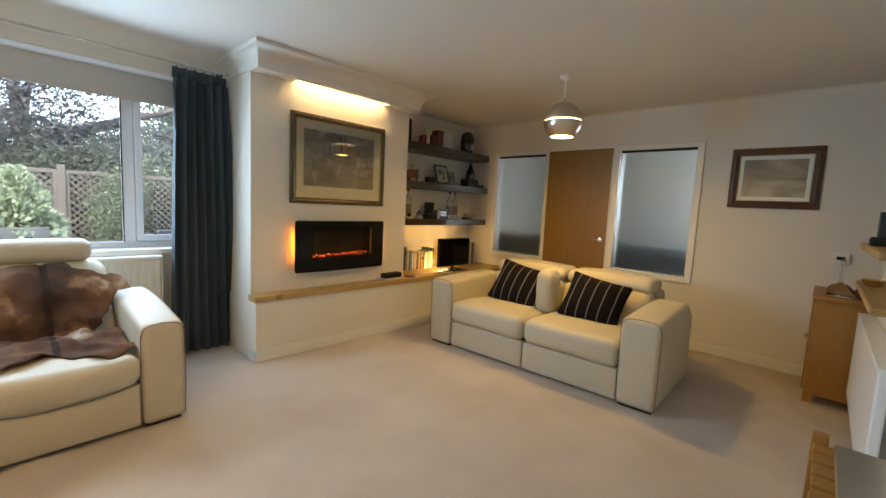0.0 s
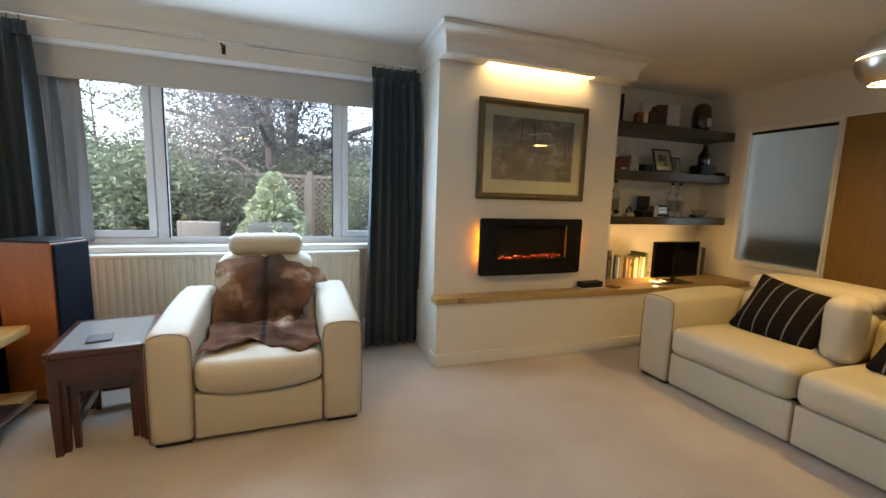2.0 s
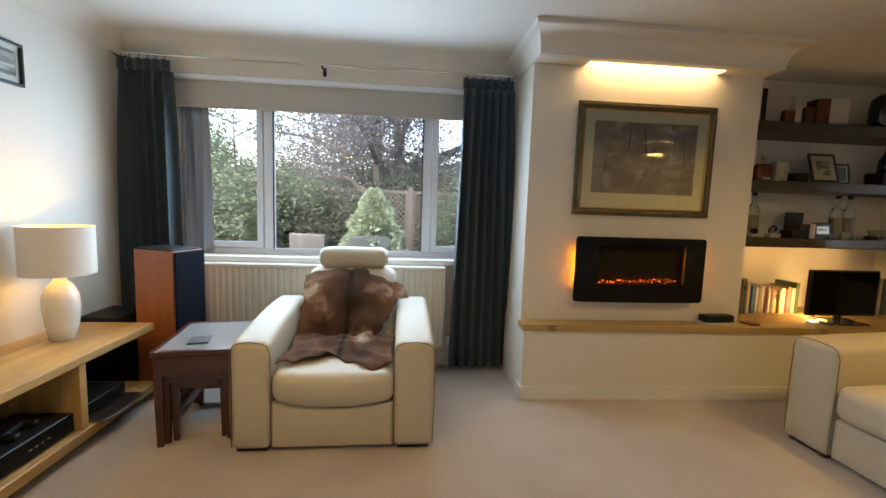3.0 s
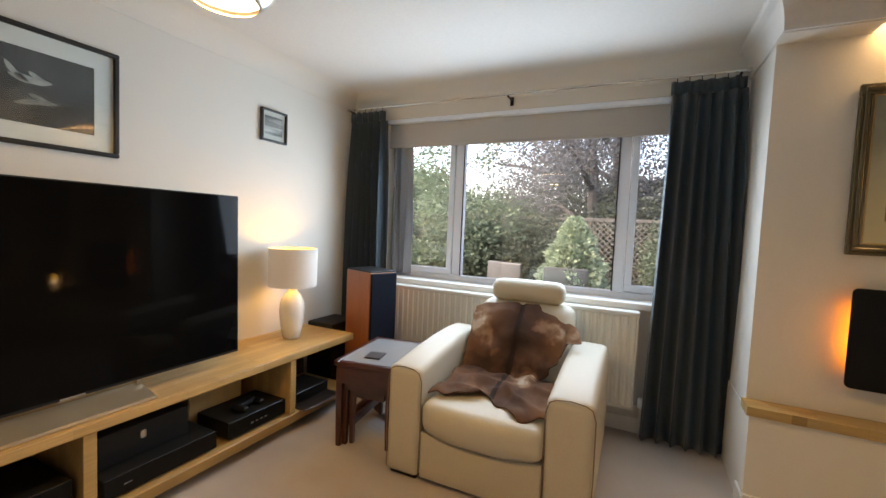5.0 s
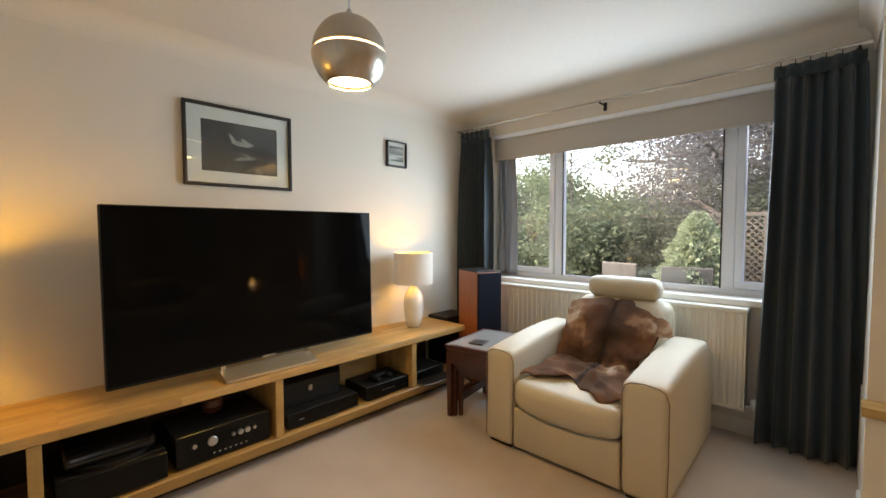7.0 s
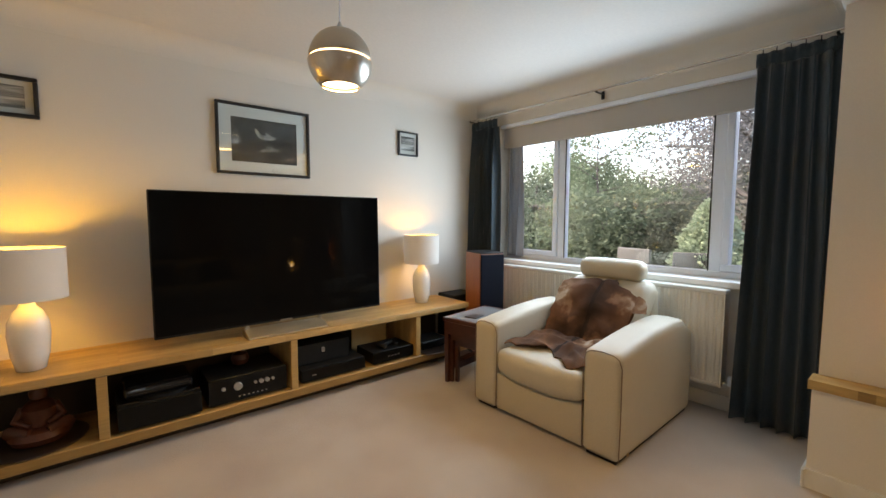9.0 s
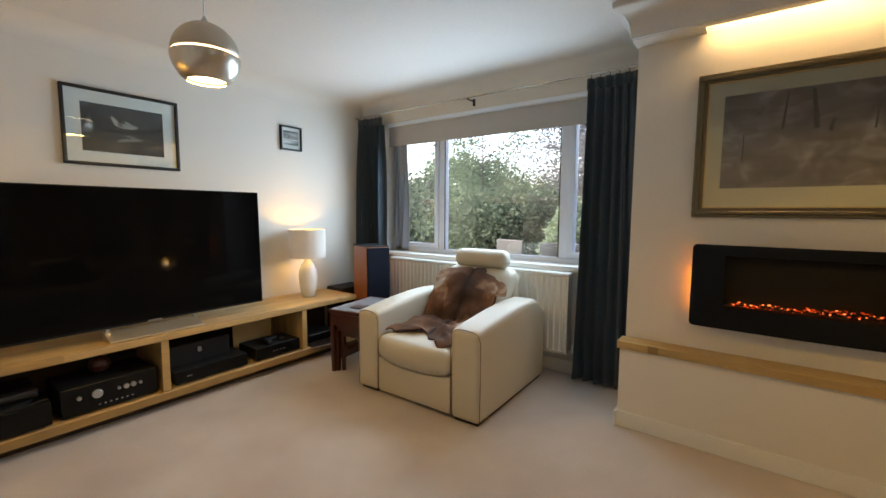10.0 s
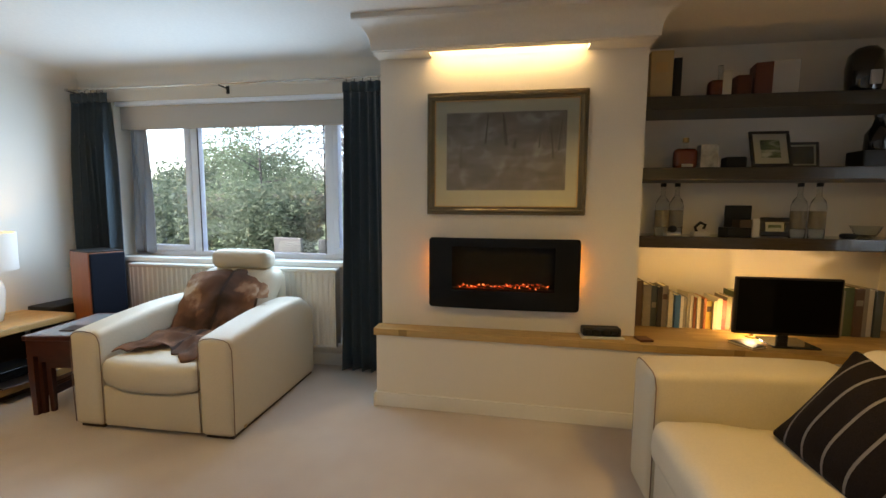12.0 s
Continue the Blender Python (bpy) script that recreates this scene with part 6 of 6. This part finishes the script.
def leaves(centres, radii, count, size, seed, flat=0.6, shell=0.55):
    """Many small folded leaves, thicker towards the outside of a few blobs."""
    g = np.random.default_rng(seed)
    c = np.array(centres, float)
    r = np.array(radii, float)
    vol = r[:, 0] * r[:, 1] * r[:, 2]
    pick = g.choice(len(c), count, p=vol / vol.sum())
    d = g.normal(size=(count, 3))
    d /= np.linalg.norm(d, axis=1)[:, None]
    rad = shell + (1 - shell) * g.random(count) ** 0.7
    lump = 1 + 0.25 * np.sin(d[:, 0] * 7 + pick) * np.sin(d[:, 1] * 9 + 2 * pick) + 0.2 * np.sin(d[:, 2] * 11 + pick)
    p = c[pick] + d * r[pick] * (rad * lump)[:, None]
    a = g.normal(size=(count, 3))
    a[:, 2] *= flat
    a /= np.linalg.norm(a, axis=1)[:, None]
    b = np.cross(a, g.normal(size=(count, 3)))
    b /= np.linalg.norm(b, axis=1)[:, None]
    s = size * (0.6 + 0.8 * g.random(count))[:, None]
    v = np.stack([p - a * s, p + b * s * 0.45, p + a * s, p - b * s * 0.45], 1).reshape(-1, 3)
    return v, np.arange(count * 4).reshape(-1, 4)


def foliage(name, v, f, material, parent, label=""):
    me = bpy.data.meshes.new(name)
    me.from_pydata(v.tolist(), [], f.tolist())
    me.materials.append(M[material])
    ob = new(name, me)
    ob.parent = parent
    return tagged(ob, label)


def tree(label, x, y, h, spread, material, seed, count, size, trunk_r=0.1, low=0.25, lean=(0, 0), branches=9, limb=()):
    t = thing("tree", label, "tree", (x, y, -0.12), 0, "garden trees")
    g = random.Random(seed)
    top = Vector((lean[0], lean[1], h * 0.8))
    pts = [top * f + Vector((0.08 * math.sin(5 * f + seed), 0.08 * math.cos(4 * f + seed), 0)) for f in (0, 0.25, 0.5, 0.75, 1)]
    bm = tube(pts, [trunk_r, trunk_r * 0.85, trunk_r * 0.65, trunk_r * 0.45, trunk_r * 0.15], 8)
    centres, radii = [], []
    for k in range(branches):
        f = low + (0.95 - low) * k / branches
        s = top * f
        ang = g.uniform(0, 6.28)
        reach = spread * (0.55 + 0.5 * g.random()) * (1.15 - 0.6 * f)
        e = s + Vector((math.cos(ang) * reach, math.sin(ang) * reach, h * g.uniform(0.04, 0.16)))
        tube([s, (s + e) / 2 + Vector((0, 0, 0.06 * h * g.random())), e], [trunk_r * 0.4, trunk_r * 0.25, trunk_r * 0.08], 6, bm)
        for q in (0.6, 1.0):
            centres.append(s + (e - s) * q)
            rr = spread * g.uniform(0.28, 0.48)
            radii.append((rr, rr, rr * g.uniform(0.6, 0.9)))
    if limb:
        tube(limb, [0.09, 0.07, 0.05, 0.02], 8, bm)
    part("trunk", bm, "bark", t, smooth=True)
    v, f = leaves(centres, radii, int(count * 1.9), size * 0.78, seed, shell=0.2)
    foliage("crown", v, f, material, t, "loose crown of small leaves")
    return t


def shrub(label, x, y, h, r, material, seed, count, size):
    t = thing("shrub", label, "shrub", (x, y, -0.12), 0, "garden shrubs")
    g = random.Random(seed)
    bm = bmesh.new()
    centres, radii = [], []
    for k in range(7):
        a = g.uniform(0, 6.28)
        e = Vector((math.cos(a) * r * 0.5, math.sin(a) * r * 0.5, h * g.uniform(0.35, 0.8)))
        tube([(0, 0, 0), e * 0.5 + Vector((0, 0, 0.1)), e], [0.03, 0.02, 0.008], 6, bm)
        centres.append(e)
        rr = r * g.uniform(0.45, 0.7)
        radii.append((rr, rr, h * 0.28))
    centres.append(Vector((0, 0, h * 0.35)))
    radii.append((r * 0.9, r * 0.9, h * 0.35))
    part("stems", bm, "bark", t, smooth=True)
    v, f = leaves(centres, radii, int(count * 1.9), size * 0.74, seed, shell=0.35)
    foliage("crown", v, f, material, t, "dense mass of small leaves")
    return t


def conifer():
    t = thing("conifer", "rounded light green dwarf conifer in the garden", "shrub", (-5.8, 0.66, -0.12))
    part("trunk", tube([(0, 0, 0), (0, 0, 0.7), (0, 0, 1.35)], [0.05, 0.035, 0.01], 8), "bark", t, smooth=True)
    g = np.random.default_rng(5)
    n = 12000
    z = g.random(n) ** 0.8
    prof = 0.47 * np.clip(1 - z ** 1.6, 0, 1) ** 0.75 + 0.02
    ang = g.random(n) * 2 * np.pi
    tier = 1 + 0.12 * np.sin(z * 34 + 2 * np.sin(ang * 3)) + 0.08 * np.sin(ang * 9)
    rr = prof * tier * (0.72 + 0.3 * g.random(n))
    p = np.stack([rr * np.cos(ang), rr * np.sin(ang), 0.05 + z * 1.5], 1)
    a = np.stack([np.cos(ang), np.sin(ang), 0.2 + 0.5 * g.normal(size=n)], 1) + 0.35 * g.normal(size=(n, 3))
    a /= np.linalg.norm(a, axis=1)[:, None]
    b = np.cross(a, g.normal(size=(n, 3)))
    b /= np.linalg.norm(b, axis=1)[:, None]
    s = (0.026 + 0.024 * g.random(n))[:, None]
    v = np.stack([p - a * s * 0.3, p + b * s * 0.4 + a * s * 0.4, p + a * s * 1.3, p - b * s * 0.4 + a * s * 0.4], 1).reshape(-1, 3)
    foliage("crown", v, np.arange(n * 4).reshape(-1, 4), "leaf_conifer", t, "tiered light green sprays")


conifer()
tree("purple-leaved tree behind the trellis fence", -9.3, 0.7, 5.4, 2.2, "leaf_purple", 3, 13000, 0.042, 0.16, 0.2, (0.3, -0.5), 12)
tree("large tree with a leaning branch behind the trellis", -10.2, 1.2, 6.5, 2.4, "leaf_purple", 8, 11000, 0.042, 0.15, 0.4, (0.2, -0.6), 11, [(0.1, -0.2, 2.1), (0.3, 0.7, 2.55), (0.4, 1.6, 2.9), (0.4, 2.6, 3.5)])
tree("slender green-leaved tree on the lawn", -7.6, -1.7, 3.6, 1.15, "leaf_light", 5, 3600, 0.042, 0.035, 0.12, (0.1, 0.1), 13)
tree("green tree at the edge of the garden", -8.5, -3.9, 2.6, 1.3, "leaf_green", 9, 6000, 0.055, 0.08, 0.15, (0, 0.2), 12)
tree("tall purple tree far off, leaf colour paled for haze", -14.0, -1.0, 4.9, 3.0, "leaf_purple_hazed", 41, 9000, 0.065, 0.2, 0.2, (0, 0), 12)
tree("tall green tree far off", -15.0, -6.5, 4.3, 2.6, "leaf_green", 13, 8000, 0.09, 0.2, 0.2, (0, 0), 12)
tree("tall green tree far off", -16.0, 4.5, 5.0, 3.0, "leaf_green", 14, 9000, 0.09, 0.2, 0.2, (0, 0), 12)
for x, y, h, r, m, sd, n, sz in ((-7.0, -1.0, 1.9, 0.9, "leaf_green", 21, 8000, 0.05), (-8.7, 1.2, 2.1, 0.95, "leaf_dark", 22, 9000, 0.05), (-7.4, -2.9, 1.7, 1.1, "leaf_green", 23, 9000, 0.05),
                                 (-6.6, -4.2, 1.6, 1.0, "leaf_light", 24, 8000, 0.045), (-10.5, -2.4, 2.1, 1.6, "leaf_green", 25, 10000, 0.06), (-10.6, 4.4, 2.2, 1.5, "leaf_green", 26, 9000, 0.06),
                                 (-11.5, -6.0, 2.3, 2.0, "leaf_dark", 27, 9000, 0.07), (-9.0, 5.8, 2.3, 1.3, "leaf_light", 28, 7000, 0.05), (-5.6, -5.6, 1.9, 0.9, "leaf_green", 29, 7000, 0.045),
                                 (-13.5, 0.5, 3.0, 2.4, "leaf_dark", 30, 9000, 0.08), (-8.7, 3.4, 2.2, 0.9, "leaf_green", 31, 6000, 0.045),
                                 (-6.75, -0.02, 1.85, 0.62, "leaf_dark", 33, 9000, 0.035), (-8.3, 2.3, 2.0, 0.7, "leaf_green", 34, 8000, 0.04), (-7.22, 1.72, 1.75, 0.4, "leaf_green", 35, 3500, 0.03)):
    shrub("dense garden shrub of mixed green leaves", x, y, h, r, m, sd, n, sz)


def trellis():
    t = thing("trellis_fence", "weathered wooden fence of diamond trellis panels", "fence", (-7.55, 0, -0.12), 0)
    top = 1.62
    y0 = -6.08
    while y0 < 6.0:
        part("post", boxes((-0.04, 0.04, y0 - 0.04, y0 + 0.04, 0, top + 0.06)), "fence_wood", t)
        a, b = y0 + 0.04, y0 + 1.76
        p = part("panel_frame", boxes((-0.02, 0.02, a, b, top - 0.05, top), (-0.02, 0.02, a, b, 0.06, 0.11), (-0.02, 0.02, a, a + 0.04, 0.11, top - 0.05), (-0.02, 0.02, b - 0.04, b, 0.11, top - 0.05)), "fence_wood", t)
        bm = bmesh.new()
        za, zb = 0.11, top - 0.05
        for s, xo in ((1, -0.006), (-1, 0.006)):
            c = -(zb - za)
            while c < (b - a):
                u0, u1 = max(0.0, c), min(b - a, c + (zb - za))
                if u1 - u0 > 0.02:
                    if s > 0:
                        p0, p1 = (a + u0, za + (u0 - c)), (a + u1, za + (u1 - c))
                    else:
                        p0, p1 = (a + u0, zb - (u0 - c)), (a + u1, zb - (u1 - c))
                    w = 0.0065
                    loft([[Vector((xo - 0.004, q[0] - w, q[1] + s * w)), Vector((xo + 0.004, q[0] - w, q[1] + s * w)), Vector((xo + 0.004, q[0] + w, q[1] - s * w)), Vector((xo - 0.004, q[0] + w, q[1] - s * w))] for q in (p0, p1)], bm)
                c += 0.088
        part("lattice", bm, "fence_wood", t, "crossed thin laths", kind="stuff")
        y0 += 1.80


trellis()


def garden_chair(x, y, turn):
    t = thing("garden_chair", "pale grey plastic garden chair with a slatted back", "garden chair", (x, y, -0.09), turn, "garden chairs")
    part("seat", boxes((-0.22, 0.22, -0.23, 0.23, 0.42, 0.45), bevel=0.01), "garden_chair", t)
    for sx in (-1, 1):
        for sy in (-1, 1):
            part("leg", boxes((sx * 0.2 - 0.015, sx * 0.2 + 0.015, sy * 0.21 - 0.015, sy * 0.21 + 0.015, 0, 0.419)), "garden_chair", t)
    part("backrest", soft((-0.25, -0.23, 0.46), (-0.21, 0.23, 0.98), 0.018, 3), "garden_chair", t, smooth="all")
    return t


garden_chair(-5.85, -0.03, 165)
garden_chair(-5.7, 0.60, 190)
garden_chair(-5.3, 1.75, 200)
t = thing("garden_table", "round pale garden table on the terrace", "table", (-5.2, 0.25 - 0.05, -0.09))
part("tabletop", lathe([(0.05, 0.70), (0.46, 0.70), (0.48, 0.715), (0.46, 0.73), (0.05, 0.73)], 36), "garden_chair", t, smooth=40)
part("pillar", lathe([(0.2, 0), (0.18, 0.03), (0.04, 0.06), (0.035, 0.699)], 20), "garden_chair", t, smooth=40)
